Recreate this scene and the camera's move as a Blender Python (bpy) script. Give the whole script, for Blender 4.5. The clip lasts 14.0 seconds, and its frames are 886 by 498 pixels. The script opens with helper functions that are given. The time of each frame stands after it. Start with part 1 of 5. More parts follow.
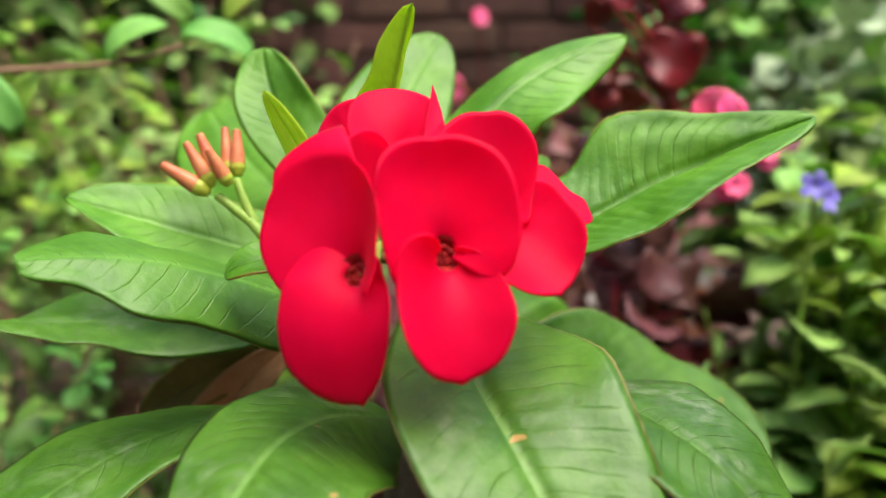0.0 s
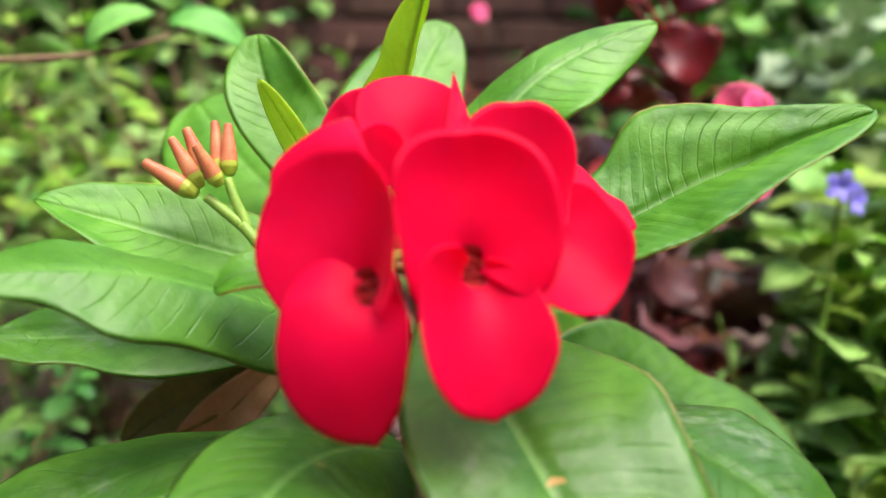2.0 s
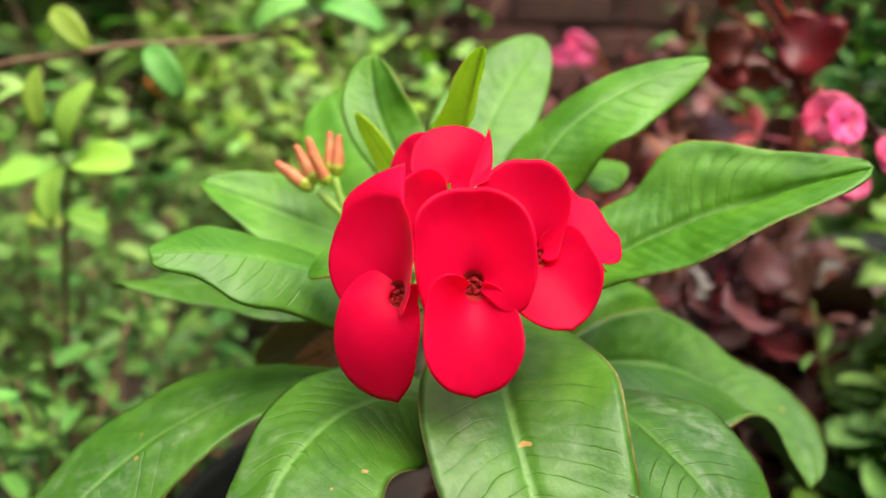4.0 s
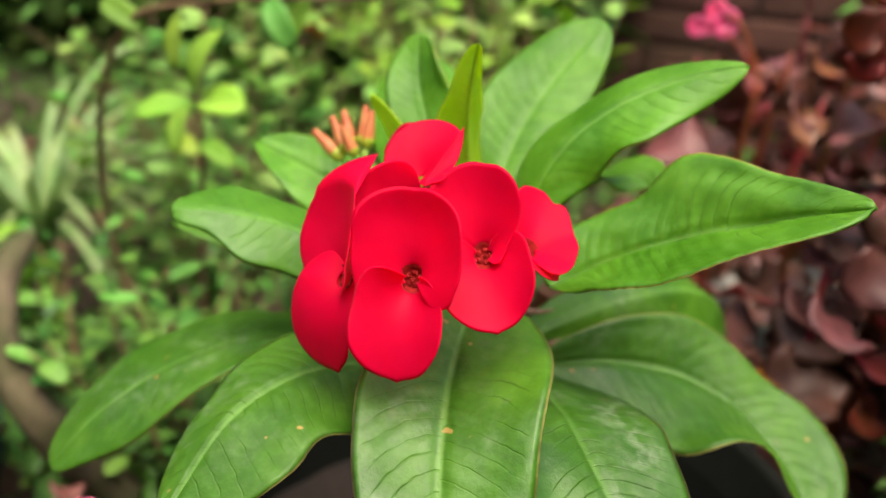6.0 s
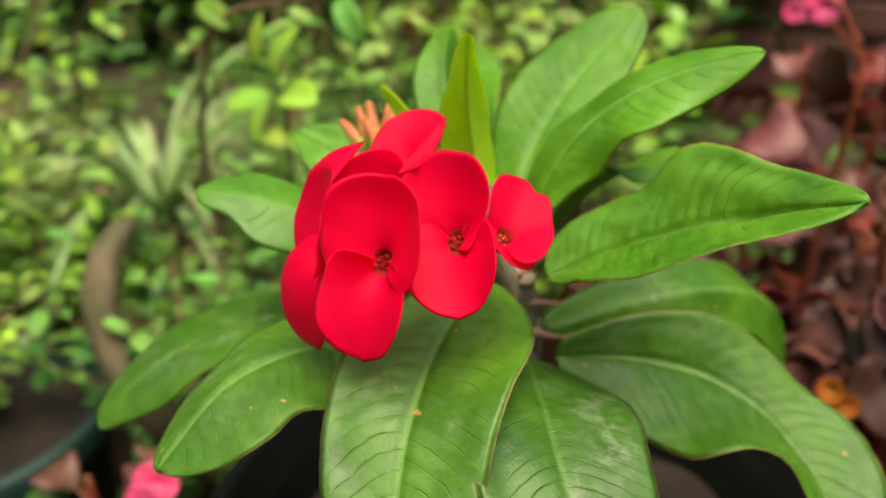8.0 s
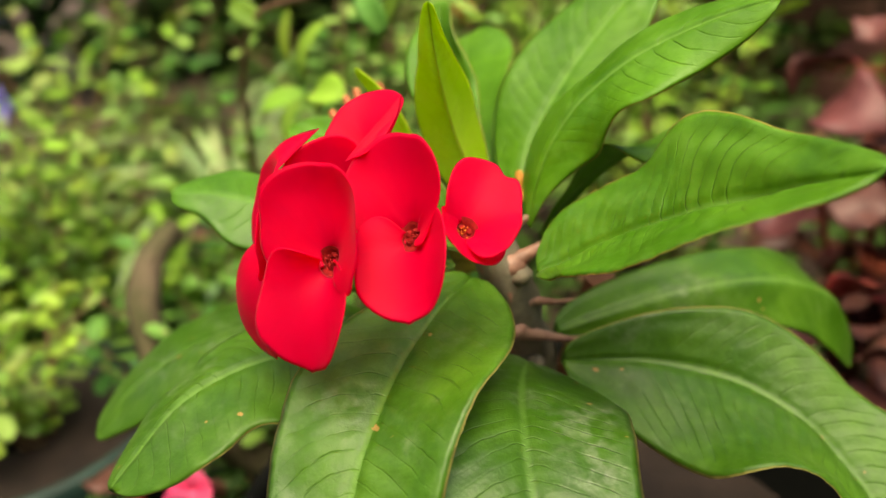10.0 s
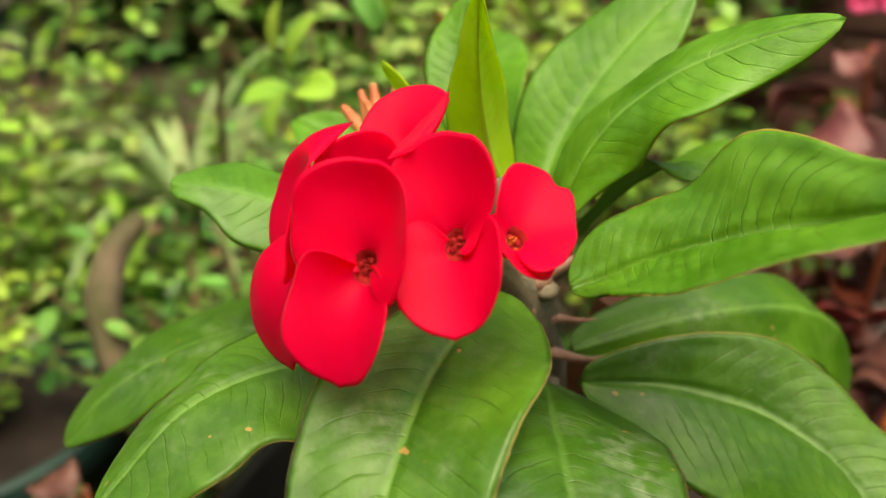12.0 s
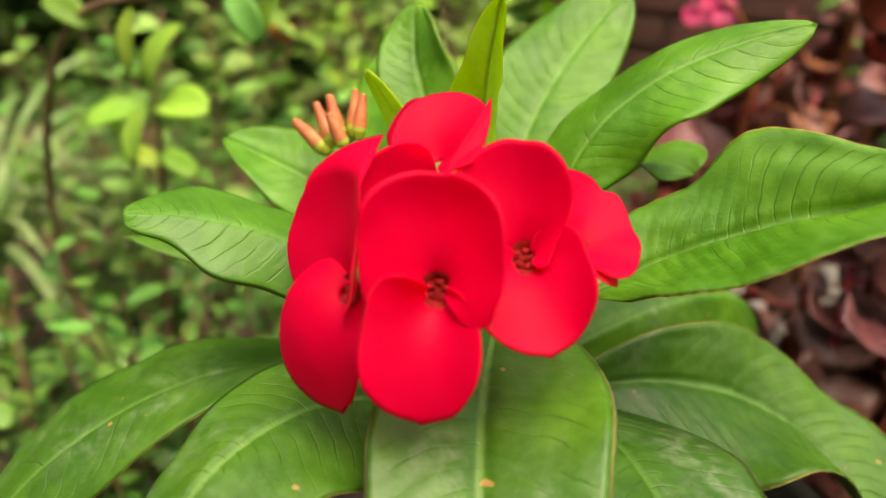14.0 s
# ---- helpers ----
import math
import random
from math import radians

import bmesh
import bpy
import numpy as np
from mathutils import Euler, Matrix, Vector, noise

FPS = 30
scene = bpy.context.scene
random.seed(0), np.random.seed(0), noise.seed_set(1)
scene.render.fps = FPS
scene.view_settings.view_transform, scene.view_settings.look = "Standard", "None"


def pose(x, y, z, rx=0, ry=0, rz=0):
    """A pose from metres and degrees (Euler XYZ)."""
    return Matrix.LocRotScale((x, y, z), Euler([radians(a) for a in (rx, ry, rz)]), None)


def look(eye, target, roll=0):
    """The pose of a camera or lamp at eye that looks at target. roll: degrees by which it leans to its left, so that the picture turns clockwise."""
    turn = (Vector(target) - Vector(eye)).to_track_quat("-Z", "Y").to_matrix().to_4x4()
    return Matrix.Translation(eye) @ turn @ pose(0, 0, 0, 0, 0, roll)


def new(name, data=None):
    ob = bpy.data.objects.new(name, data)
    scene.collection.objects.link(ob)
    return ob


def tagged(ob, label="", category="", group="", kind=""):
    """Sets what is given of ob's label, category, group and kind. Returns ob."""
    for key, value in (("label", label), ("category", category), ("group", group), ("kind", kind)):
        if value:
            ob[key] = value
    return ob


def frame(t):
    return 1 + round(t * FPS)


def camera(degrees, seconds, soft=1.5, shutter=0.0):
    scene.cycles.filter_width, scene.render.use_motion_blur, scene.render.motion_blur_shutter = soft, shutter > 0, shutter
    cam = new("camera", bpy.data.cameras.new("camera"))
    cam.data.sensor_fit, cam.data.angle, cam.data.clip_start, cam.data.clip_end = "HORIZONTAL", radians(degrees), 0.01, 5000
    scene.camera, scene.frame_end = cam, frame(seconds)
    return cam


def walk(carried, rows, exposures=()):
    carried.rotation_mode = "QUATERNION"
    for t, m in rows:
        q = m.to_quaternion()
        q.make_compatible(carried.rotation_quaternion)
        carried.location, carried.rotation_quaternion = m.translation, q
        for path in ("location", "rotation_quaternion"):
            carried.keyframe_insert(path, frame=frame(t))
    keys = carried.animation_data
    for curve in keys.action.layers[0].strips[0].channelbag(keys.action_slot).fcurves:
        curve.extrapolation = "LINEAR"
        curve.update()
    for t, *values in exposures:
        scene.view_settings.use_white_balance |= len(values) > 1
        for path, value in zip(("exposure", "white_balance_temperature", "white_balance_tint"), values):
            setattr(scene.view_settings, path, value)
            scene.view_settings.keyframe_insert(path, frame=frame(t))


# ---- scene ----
cam = camera(61.5, 14.0)
# the phone lens: sharp on the blossom, soft behind it
cam.data.dof.use_dof = True
cam.data.dof.focus_distance = 0.178
cam.data.dof.aperture_fstop = 7.5
ROWS = [
    (0, 0.00286, 0.00253, 0.45238, 75.692, 0.228, 0.685),
    (0.5, 0.00377, 0.00853, 0.45735, 75.250, 1.147, 0.738),
    (1, 0.00027, 0.01161, 0.45820, 75.554, 0.487, 0.104),
    (1.5, -0.00008, 0.01811, 0.45314, 75.418, 0.444, 0.239),
    (2, -0.00331, 0.02390, 0.44923, 75.647, 0.009, 0.117),
    (2.5, -0.00681, 0.02591, 0.45535, 75.518, -0.661, -1.312),
    (3, -0.00955, 0.00336, 0.46614, 75.603, -0.497, -0.412),
    (3.5, 0.00753, -0.00953, 0.46689, 72.385, -0.720, 4.978),
    (4, 0.02984, -0.01335, 0.48314, 69.866, -1.049, 13.230),
    (4.2, 0.03692, -0.01192, 0.48607, 68.779, -1.519, 15.542),
    (6.5, 0.09317, 0.00611, 0.50210, 64.791, -1.243, 31.682),
    (7, 0.10080, 0.01132, 0.50147, 64.697, 0.043, 34.607),
    (7.5, 0.10949, 0.01828, 0.50220, 64.070, -0.018, 36.149),
    (8, 0.12049, 0.02099, 0.50110, 64.370, 0.453, 38.474),
    (8.2, 0.12112, 0.02308, 0.49808, 64.295, 0.704, 39.741),
    (10.5, 0.13352, 0.06254, 0.48936, 64.389, 5.018, 45.039),
    (11, 0.13181, 0.06330, 0.49027, 64.242, 4.110, 45.783),
    (11.5, 0.13058, 0.06206, 0.48598, 64.751, 3.989, 45.878),
    (12, 0.10789, 0.05137, 0.48504, 64.953, 0.653, 41.768),
    (12.5, 0.09069, 0.03751, 0.48844, 66.969, 0.234, 36.239),
    (13, 0.08456, 0.02799, 0.48956, 65.122, 0.158, 33.650),
    (13.5, 0.07693, 0.02697, 0.48330, 64.717, -0.088, 31.431),
    (14, 0.05644, 0.02853, 0.48067, 66.201, -1.682, 25.635),
]
walk(cam, [(t, pose(x, y, z, rx, ry, rz)) for t, x, y, z, rx, ry, rz in ROWS],
     exposures=[(0, 1.7, 6700, 15), (2.5, 1.85, 6400, 14), (4, 1.72, 6800, 11), (6.5, 1.52, 7300, 8), (8, 1.43, 7700, 8), (10.5, 1.4, 8600, 9), (11, 1.52, 8500, 8), (13, 1.4, 8300, 10), (14, 1.52, 8200, 11)])

# ---- light: a bright overcast day ----
world = bpy.data.worlds.new("sky")
scene.world = world
world.use_nodes = True
wn = world.node_tree.nodes
sky = wn.new("ShaderNodeTexSky")
sky.sky_type = "NISHITA"
sky.sun_disc = False
sky.sun_elevation = radians(72)
sky.sun_rotation = radians(124)
sky.air_density, sky.dust_density, sky.ozone_density = 1.0, 4.0, 1.0
wn["Background"].inputs["Strength"].default_value = 0.115
world.node_tree.links.new(sky.outputs[0], wn["Background"].inputs["Color"])

sun = new("sun", bpy.data.lights.new("sun", "SUN"))
sun.data.energy = 1.7
sun.data.angle = radians(50)
sun.data.color = (1.0, 0.95, 0.87)
sun.matrix_world = look((0.45, -0.3, 1.7), (0, 0, 0))


# ---- materials ----
def material(name):
    m = bpy.data.materials.new(name)
    m.use_nodes = True
    return m, m.node_tree.nodes, m.node_tree.links, m.node_tree.nodes["Principled BSDF"]


def math_node(nodes, links, op, a, b=0.0, c=0.0, clamp=False):
    n = nodes.new("ShaderNodeMath")
    n.operation, n.use_clamp = op, clamp
    for socket, v in zip(n.inputs, (a, b, c)):
        if isinstance(v, (int, float)):
            socket.default_value = v
        else:
            links.new(v, socket)
    return n.outputs[0]


def ramp(nodes, links, value, lo, hi):
    """0 below lo, 1 above hi, smooth between."""
    n = nodes.new("ShaderNodeMapRange")
    n.interpolation_type = "SMOOTHSTEP"
    n.inputs["From Min"].default_value, n.inputs["From Max"].default_value = lo, hi
    links.new(value, n.inputs["Value"])
    return n.outputs["Result"]


def mix(nodes, links, factor, a, b, blend="MIX"):
    n = nodes.new("ShaderNodeMix")
    n.data_type, n.blend_type = "RGBA", blend
    for socket, v in ((n.inputs["Factor"], factor), (n.inputs["A"], a), (n.inputs["B"], b)):
        if isinstance(v, (int, float)):
            socket.default_value = v
        elif isinstance(v, tuple):
            socket.default_value = (*v, 1)
        else:
            links.new(v, socket)
    return n.outputs["Result"]


def grain(nodes, links, scale, detail=4.0, space="Object", rough=0.55):
    tc = nodes.new("ShaderNodeTexCoord")
    n = nodes.new("ShaderNodeTexNoise")
    n.inputs["Scale"].default_value, n.inputs["Detail"].default_value = scale, detail
    n.inputs["Roughness"].default_value = rough
    links.new(tc.outputs[space], n.inputs["Vector"])
    return n.outputs["Fac"]


def bump(nodes, links, height, strength, distance, shader):
    b = nodes.new("ShaderNodeBump")
    b.inputs["Strength"].default_value, b.inputs["Distance"].default_value = strength, distance
    links.new(height, b.inputs["Height"])
    links.new(b.outputs[0], shader.inputs["Normal"])
    return b.outputs[0]


def let_light_through(m, nodes, links, shader, colour, share, normal=None):
    """Thin leaf or petal: part of the light passes through."""
    t = nodes.new("ShaderNodeBsdfTranslucent")
    if isinstance(colour, tuple):
        t.inputs["Color"].default_value = (*colour, 1)
    else:
        links.new(colour, t.inputs["Color"])
    ms = nodes.new("ShaderNodeMixShader")
    ms.inputs[0].default_value = share
    links.new(shader.outputs[0], ms.inputs[1])
    links.new(t.outputs[0], ms.inputs[2])
    links.new(ms.outputs[0], nodes["Material Output"].inputs["Surface"])


def blade_material(name, deep, fresh, rib, edge, dust_sheen=0.0, veins=19.0, vein_dark=0.5, gloss=0.42, through_share=0.2, rim_from=0.972):
    """A leaf blade: pale midrib, side veins, mottling, dust (on one leaf also painted sheen) and a thin coloured
    margin, laid out along the blade.
    """
    m, n, l, bsdf = material(name)
    uv = n.new("ShaderNodeUVMap")
    sep = n.new("ShaderNodeSeparateXYZ")
    l.new(uv.outputs[0], sep.inputs[0])
    s, v = sep.outputs[0], sep.outputs[1]
    across = math_node(n, l, "ABSOLUTE", math_node(n, l, "MULTIPLY_ADD", v, 2.0, -1.0))
    side = math_node(n, l, "GREATER_THAN", v, 0.5)
    soft = grain(n, l, 45.0, 3.0)
    fine = grain(n, l, 700.0, 4.0)
    wander = math_node(n, l, "MULTIPLY", math_node(n, l, "SUBTRACT", soft, 0.5), 1.5)
    bend = math_node(n, l, "MULTIPLY", math_node(n, l, "POWER", across, 1.3), 0.13)
    ph = math_node(n, l, "MULTIPLY_ADD", math_node(n, l, "SUBTRACT", s, bend), veins, wander)
    ph = math_node(n, l, "ADD", ph, math_node(n, l, "MULTIPLY", side, 0.43))
    saw = math_node(n, l, "ABSOLUTE", math_node(n, l, "MULTIPLY_ADD", math_node(n, l, "FRACT", ph), 2.0, -1.0))
    vein = ramp(n, l, saw, 0.84, 1.0)
    vein = math_node(n, l, "MULTIPLY", vein, math_node(n, l, "MULTIPLY_ADD", ramp(n, l, grain(n, l, 90.0, 3.0), 0.4, 0.7), 0.9, 0.1))
    net = n.new("ShaderNodeTexVoronoi")
    net.feature = "DISTANCE_TO_EDGE"
    net.inputs["Scale"].default_value = 420.0
    tc = n.new("ShaderNodeTexCoord")
    l.new(tc.outputs["Object"], net.inputs["Vector"])
    cells = math_node(n, l, "SUBTRACT", 1.0, ramp(n, l, net.outputs["Distance"], 0.0, 0.14))
    inner = math_node(n, l, "SUBTRACT", 1.0, ramp(n, l, across, 0.72, 0.95))
    vein = math_node(n, l, "MULTIPLY", vein, inner)
    midrib = math_node(n, l, "SUBTRACT", 1.0, ramp(n, l, across, 0.01, 0.06))
    colour = mix(n, l, ramp(n, l, soft, 0.3, 0.72), deep, fresh)
    colour = mix(n, l, math_node(n, l, "MULTIPLY", ramp(n, l, fine, 0.35, 0.8), 0.25), colour, fresh)
    colour = mix(n, l, math_node(n, l, "MULTIPLY", vein, vein_dark), colour, tuple(0.45 * c for c in deep))
    colour = mix(n, l, math_node(n, l, "MULTIPLY", cells, 0.03), colour, tuple(0.5 * c for c in deep))
    wide = grain(n, l, 14.0, 2.0)
    colour = mix(n, l, math_node(n, l, "MULTIPLY", ramp(n, l, wide, 0.35, 0.7), 0.35), colour, tuple(0.6 * c for c in deep))
    colour = mix(n, l, math_node(n, l, "MULTIPLY", midrib, 0.5), colour, rib)
    if dust_sheen:
        patch = ramp(n, l, grain(n, l, 28.0, 6.0, rough=0.65), 0.48, 0.72)
        speck = ramp(n, l, grain(n, l, 260.0, 3.0), 0.35, 0.75)
        amount = math_node(n, l, "MULTIPLY", math_node(n, l, "MULTIPLY", patch, speck), dust_sheen)
        colour = mix(n, l, amount, colour, (0.5, 0.55, 0.42))
        spots = ramp(n, l, grain(n, l, 190.0, 1.0), 0.755, 0.775)
        colour = mix(n, l, math_node(n, l, "MULTIPLY", spots, 0.8), colour, (0.42, 0.24, 0.08))
    rim = ramp(n, l, across, rim_from, 0.992)
    colour = mix(n, l, math_node(n, l, "MULTIPLY", rim, 0.75), colour, edge)
    l.new(colour, bsdf.inputs["Base Color"])
    rough = math_node(n, l, "MULTIPLY_ADD", soft, 0.3, gloss - 0.1)
    l.new(rough, bsdf.inputs["Roughness"])
    bsdf.inputs["Specular IOR Level"].default_value = 0.4
    mottle = grain(n, l, 170.0, 5.0, rough=0.62)
    colour = mix(n, l, math_node(n, l, "MULTIPLY", ramp(n, l, mottle, 0.48, 0.68), 0.16), colour, rib)
    colour = mix(n, l, math_node(n, l, "MULTIPLY", ramp(n, l, mottle, 0.52, 0.36), 0.2), colour, tuple(0.5 * c for c in deep))
    l.new(colour, bsdf.inputs["Base Color"])
    height = math_node(n, l, "MULTIPLY_ADD", mottle, 0.9, 0.0)
    height = math_node(n, l, "ADD", height, math_node(n, l, "MULTIPLY_ADD", vein, -0.7, math_node(n, l, "MULTIPLY_ADD", cells, -0.012, math_node(n, l, "MULTIPLY", fine, 0.25))))
    bump(n, l, height, 0.55, 0.0007, bsdf)
    let_light_through(m, n, l, bsdf, mix(n, l, 0.5, colour, fresh), through_share)
    return m


def bract_material(name, red, light):
    m, n, l, bsdf = material(name)
    uv = n.new("ShaderNodeUVMap")
    sep = n.new("ShaderNodeSeparateXYZ")
    l.new(uv.outputs[0], sep.inputs[0])
    soft = grain(n, l, 120.0, 3.0)
    fine = grain(n, l, 1500.0, 3.0)
    # faint fan of veins from the throat
    fan = n.new("ShaderNodeTexNoise")
    comb = n.new("ShaderNodeCombineXYZ")
    l.new(math_node(n, l, "MULTIPLY", sep.outputs[0], 3.0), comb.inputs[0])
    l.new(math_node(n, l, "MULTIPLY", sep.outputs[1], 26.0), comb.inputs[1])
    l.new(comb.outputs[0], fan.inputs["Vector"])
    fan.inputs["Scale"].default_value = 1.0
    colour = mix(n, l, math_node(n, l, "MULTIPLY", ramp(n, l, soft, 0.35, 0.75), 0.5), red, light)
    colour = mix(n, l, math_node(n, l, "MULTIPLY", ramp(n, l, fan.outputs["Fac"], 0.5, 0.75), 0.2), colour, tuple(0.6 * c for c in red))
    l.new(colour, bsdf.inputs["Base Color"])
    bsdf.inputs["Roughness"].default_value = 0.5
    bsdf.inputs["Specular IOR Level"].default_value = 0.12
    bsdf.inputs["Sheen Weight"].default_value = 0.14
    bsdf.inputs["Sheen Roughness"].default_value = 0.28
    bsdf.inputs["Sheen Tint"].default_value = (1.0, 0.6, 0.7, 1)
    bump(n, l, math_node(n, l, "ADD", fan.outputs["Fac"], math_node(n, l, "MULTIPLY", fine, 0.3)), 0.25, 0.0004, bsdf)
    let_light_through(m, n, l, bsdf, light, 0.58)
    return m


def plain_material(name, a, b, scale, rough=0.6, relief=0.3, depth=0.001, spec=0.4, vary=0.0, through_share=0.0, detail=5.0):
    """Two tones mottled at two scales with relief; vary shifts the tone from object to object."""
    m, n, l, bsdf = material(name)
    coarse = grain(n, l, scale, detail)
    fine = grain(n, l, scale * 9.0, 4.0)
    colour = mix(n, l, ramp(n, l, coarse, 0.3, 0.7), a, b)
    colour = mix(n, l, math_node(n, l, "MULTIPLY", ramp(n, l, fine, 0.35, 0.75), 0.3), colour, tuple(0.55 * c for c in a))
    if vary:
        info = n.new("ShaderNodeObjectInfo")
        hsv = n.new("ShaderNodeHueSaturation")
        l.new(math_node(n, l, "MULTIPLY_ADD", info.outputs["Random"], 0.08 * vary, 0.5 - 0.04 * vary), hsv.inputs["Hue"])
        wide = math_node(n, l, "FRACT", math_node(n, l, "MULTIPLY", info.outputs["Random"], 7.31))
        l.new(math_node(n, l, "MULTIPLY_ADD", wide, 1.0 * vary, 1.0 - 0.5 * vary), hsv.inputs["Value"])
        l.new(colour, hsv.inputs["Color"])
        colour = hsv.outputs[0]
    l.new(colour, bsdf.inputs["Base Color"])
    bsdf.inputs["Roughness"].default_value = rough
    bsdf.inputs["Specular IOR Level"].default_value = spec
    if relief:
        bump(n, l, math_node(n, l, "MULTIPLY_ADD", fine, 0.5, coarse), relief, depth, bsdf)
    if through_share:
        let_light_through(m, n, l, bsdf, colour, through_share)
    return m


MATURE = blade_material("mature_leaf", (0.03, 0.115, 0.004), (0.068, 0.19, 0.009), (0.14, 0.3, 0.06), (0.4, 0.33, 0.1), dust_sheen=0.24, vein_dark=0.32, through_share=0.1)
VEINED = blade_material("dark_veined_leaf", (0.029, 0.112, 0.004), (0.068, 0.19, 0.009), (0.13, 0.28, 0.05), (0.4, 0.33, 0.1), dust_sheen=0.18, veins=24.0, vein_dark=0.55, through_share=0.1)
# shade from the leaves above is in the darker base, sky sheen in the pale patches
SHADED = blade_material("shaded_leaf", (0.018, 0.078, 0.003), (0.045, 0.135, 0.006), (0.09, 0.21, 0.035), (0.4, 0.33, 0.1), dust_sheen=0.3, veins=24.0, vein_dark=0.6, gloss=0.38, through_share=0.1)
SMOOTH = blade_material("smooth_leaf", (0.04, 0.15, 0.008), (0.075, 0.225, 0.014), (0.11, 0.28, 0.03), (0.4, 0.33, 0.1), veins=15.0, vein_dark=0.1, through_share=0.1)
UPPER = blade_material("upper_leaf", (0.055, 0.2, 0.006), (0.115, 0.33, 0.013), (0.2, 0.43, 0.08), (0.45, 0.3, 0.08), dust_sheen=0.0, vein_dark=0.28)
BROAD = blade_material("broad_upper_leaf", (0.042, 0.16, 0.005), (0.09, 0.265, 0.011), (0.18, 0.38, 0.07), (0.45, 0.3, 0.08), veins=24.0, vein_dark=0.5, through_share=0.1)
LIME = blade_material("young_leaf", (0.5, 0.78, 0.04), (0.65, 0.88, 0.1), (0.6, 0.68, 0.1), (0.5, 0.1, 0.03), veins=13, vein_dark=0.3, through_share=0.6)
RED_EDGED = blade_material("red_edged_leaf", (0.055, 0.2, 0.006), (0.115, 0.33, 0.013), (0.2, 0.43, 0.08), (0.5, 0.05, 0.03), vein_dark=0.3, rim_from=0.9)
RED = bract_material("red_bract", (0.80, 0.002, 0.056), (0.90, 0.006, 0.085))
THROAT = plain_material("flower_throat", (0.22, 0.005, 0.008), (0.36, 0.012, 0.012), 900, 0.85, 0.5, 0.0003, spec=0.2)
DARK_STAMEN = plain_material("dark_stamen", (0.33, 0.006, 0.01), (0.42, 0.02, 0.014), 900, 0.5, 0.2, 0.0002)
STAMEN = plain_material("stamen", (0.6, 0.05, 0.01), (0.75, 0.3, 0.03), 900, 0.5, 0.2, 0.0002)
BUD = plain_material("bud_skin", (0.5, 0.12, 0.05), (0.6, 0.24, 0.09), 160, 0.45, 0.2, 0.0004, through_share=0.12)
BUD_GREEN = plain_material("bud_base", (0.3, 0.4, 0.03), (0.42, 0.46, 0.06), 160, 0.45, 0.2, 0.0004)
STALK = plain_material("green_stalk", (0.16, 0.3, 0.03), (0.26, 0.4, 0.06), 120, 0.5, 0.3, 0.0006)
BARK = plain_material("grey_stem", (0.11, 0.1, 0.065), (0.2, 0.18, 0.12), 90, 0.75, 0.7, 0.0015)
THORN = plain_material("thorn", (0.17, 0.085, 0.055), (0.34, 0.2, 0.14), 150, 0.5, 0.3, 0.0005)
TWIG = plain_material("brown_twig", (0.14, 0.08, 0.04), (0.24, 0.15, 0.08), 60, 0.8, 0.5, 0.001)
STAKE = plain_material("brown_stake", (0.11, 0.045, 0.02), (0.18, 0.075, 0.034), 40, 0.8, 0.5, 0.001)
# near black: deep shade under the leaves is put into the soil colour
SOIL = plain_material("shaded_soil", (0.012, 0.008, 0.006), (0.03, 0.02, 0.014), 22, 0.95, 0.9, 0.006)
GROUND = plain_material("garden_soil", (0.05, 0.036, 0.025), (0.12, 0.085, 0.058), 9, 0.95, 0.9, 0.01)
TROUGH_SOIL = plain_material("crumbly_soil", (0.17, 0.12, 0.09), (0.34, 0.25, 0.19), 30, 0.95, 0.9, 0.008)
BROWN_STALK = plain_material("brown_stalk", (0.16, 0.1, 0.03), (0.24, 0.16, 0.05), 120, 0.6, 0.4, 0.0006)
POT_DARK = plain_material("dark_plastic", (0.004, 0.005, 0.004), (0.008, 0.009, 0.007), 14, 0.8, 0.2, 0.0008, spec=0.08)
POT_GREEN = plain_material("green_plastic", (0.005, 0.026, 0.021), (0.009, 0.04, 0.031), 14, 0.6, 0.2, 0.0008)
MOSSY = plain_material("mossy_bark", (0.14, 0.105, 0.065), (0.04, 0.05, 0.012), 22, 0.9, 0.8, 0.003)
STONE = plain_material("grey_stone", (0.28, 0.27, 0.24), (0.42, 0.4, 0.36), 18, 0.85, 0.7, 0.002)
BRICK = plain_material("old_brick", (0.075, 0.034, 0.024), (0.13, 0.062, 0.042), 14, 0.9, 0.6, 0.002, vary=0.5)
MORTAR = plain_material("mortar", (0.06, 0.035, 0.026), (0.09, 0.055, 0.04), 20, 0.95, 0.5, 0.002)
GREEN = plain_material("garden_leaf", (0.13, 0.35, 0.05), (0.22, 0.47, 0.09), 60, 0.5, 0.3, 0.0006, vary=0.6, through_share=0.4)
PALE_GREEN = plain_material("pale_garden_leaf", (0.32, 0.56, 0.12), (0.45, 0.68, 0.2), 60, 0.5, 0.3, 0.0006, vary=0.6, through_share=0.45)
YELLOW_LIME = plain_material("yellow_green_leaf", (0.25, 0.5, 0.045), (0.38, 0.61, 0.085), 60, 0.5, 0.3, 0.0006, vary=0.5, through_share=0.35)
DULL_LIME = plain_material("dull_lime_leaf", (0.2, 0.38, 0.035), (0.32, 0.5, 0.06), 60, 0.5, 0.3, 0.0006, vary=0.5, through_share=0.35)
DARK_GREEN = plain_material("dark_garden_leaf", (0.045, 0.14, 0.02), (0.09, 0.22, 0.035), 40, 0.5, 0.3, 0.001, vary=0.8, through_share=0.2)
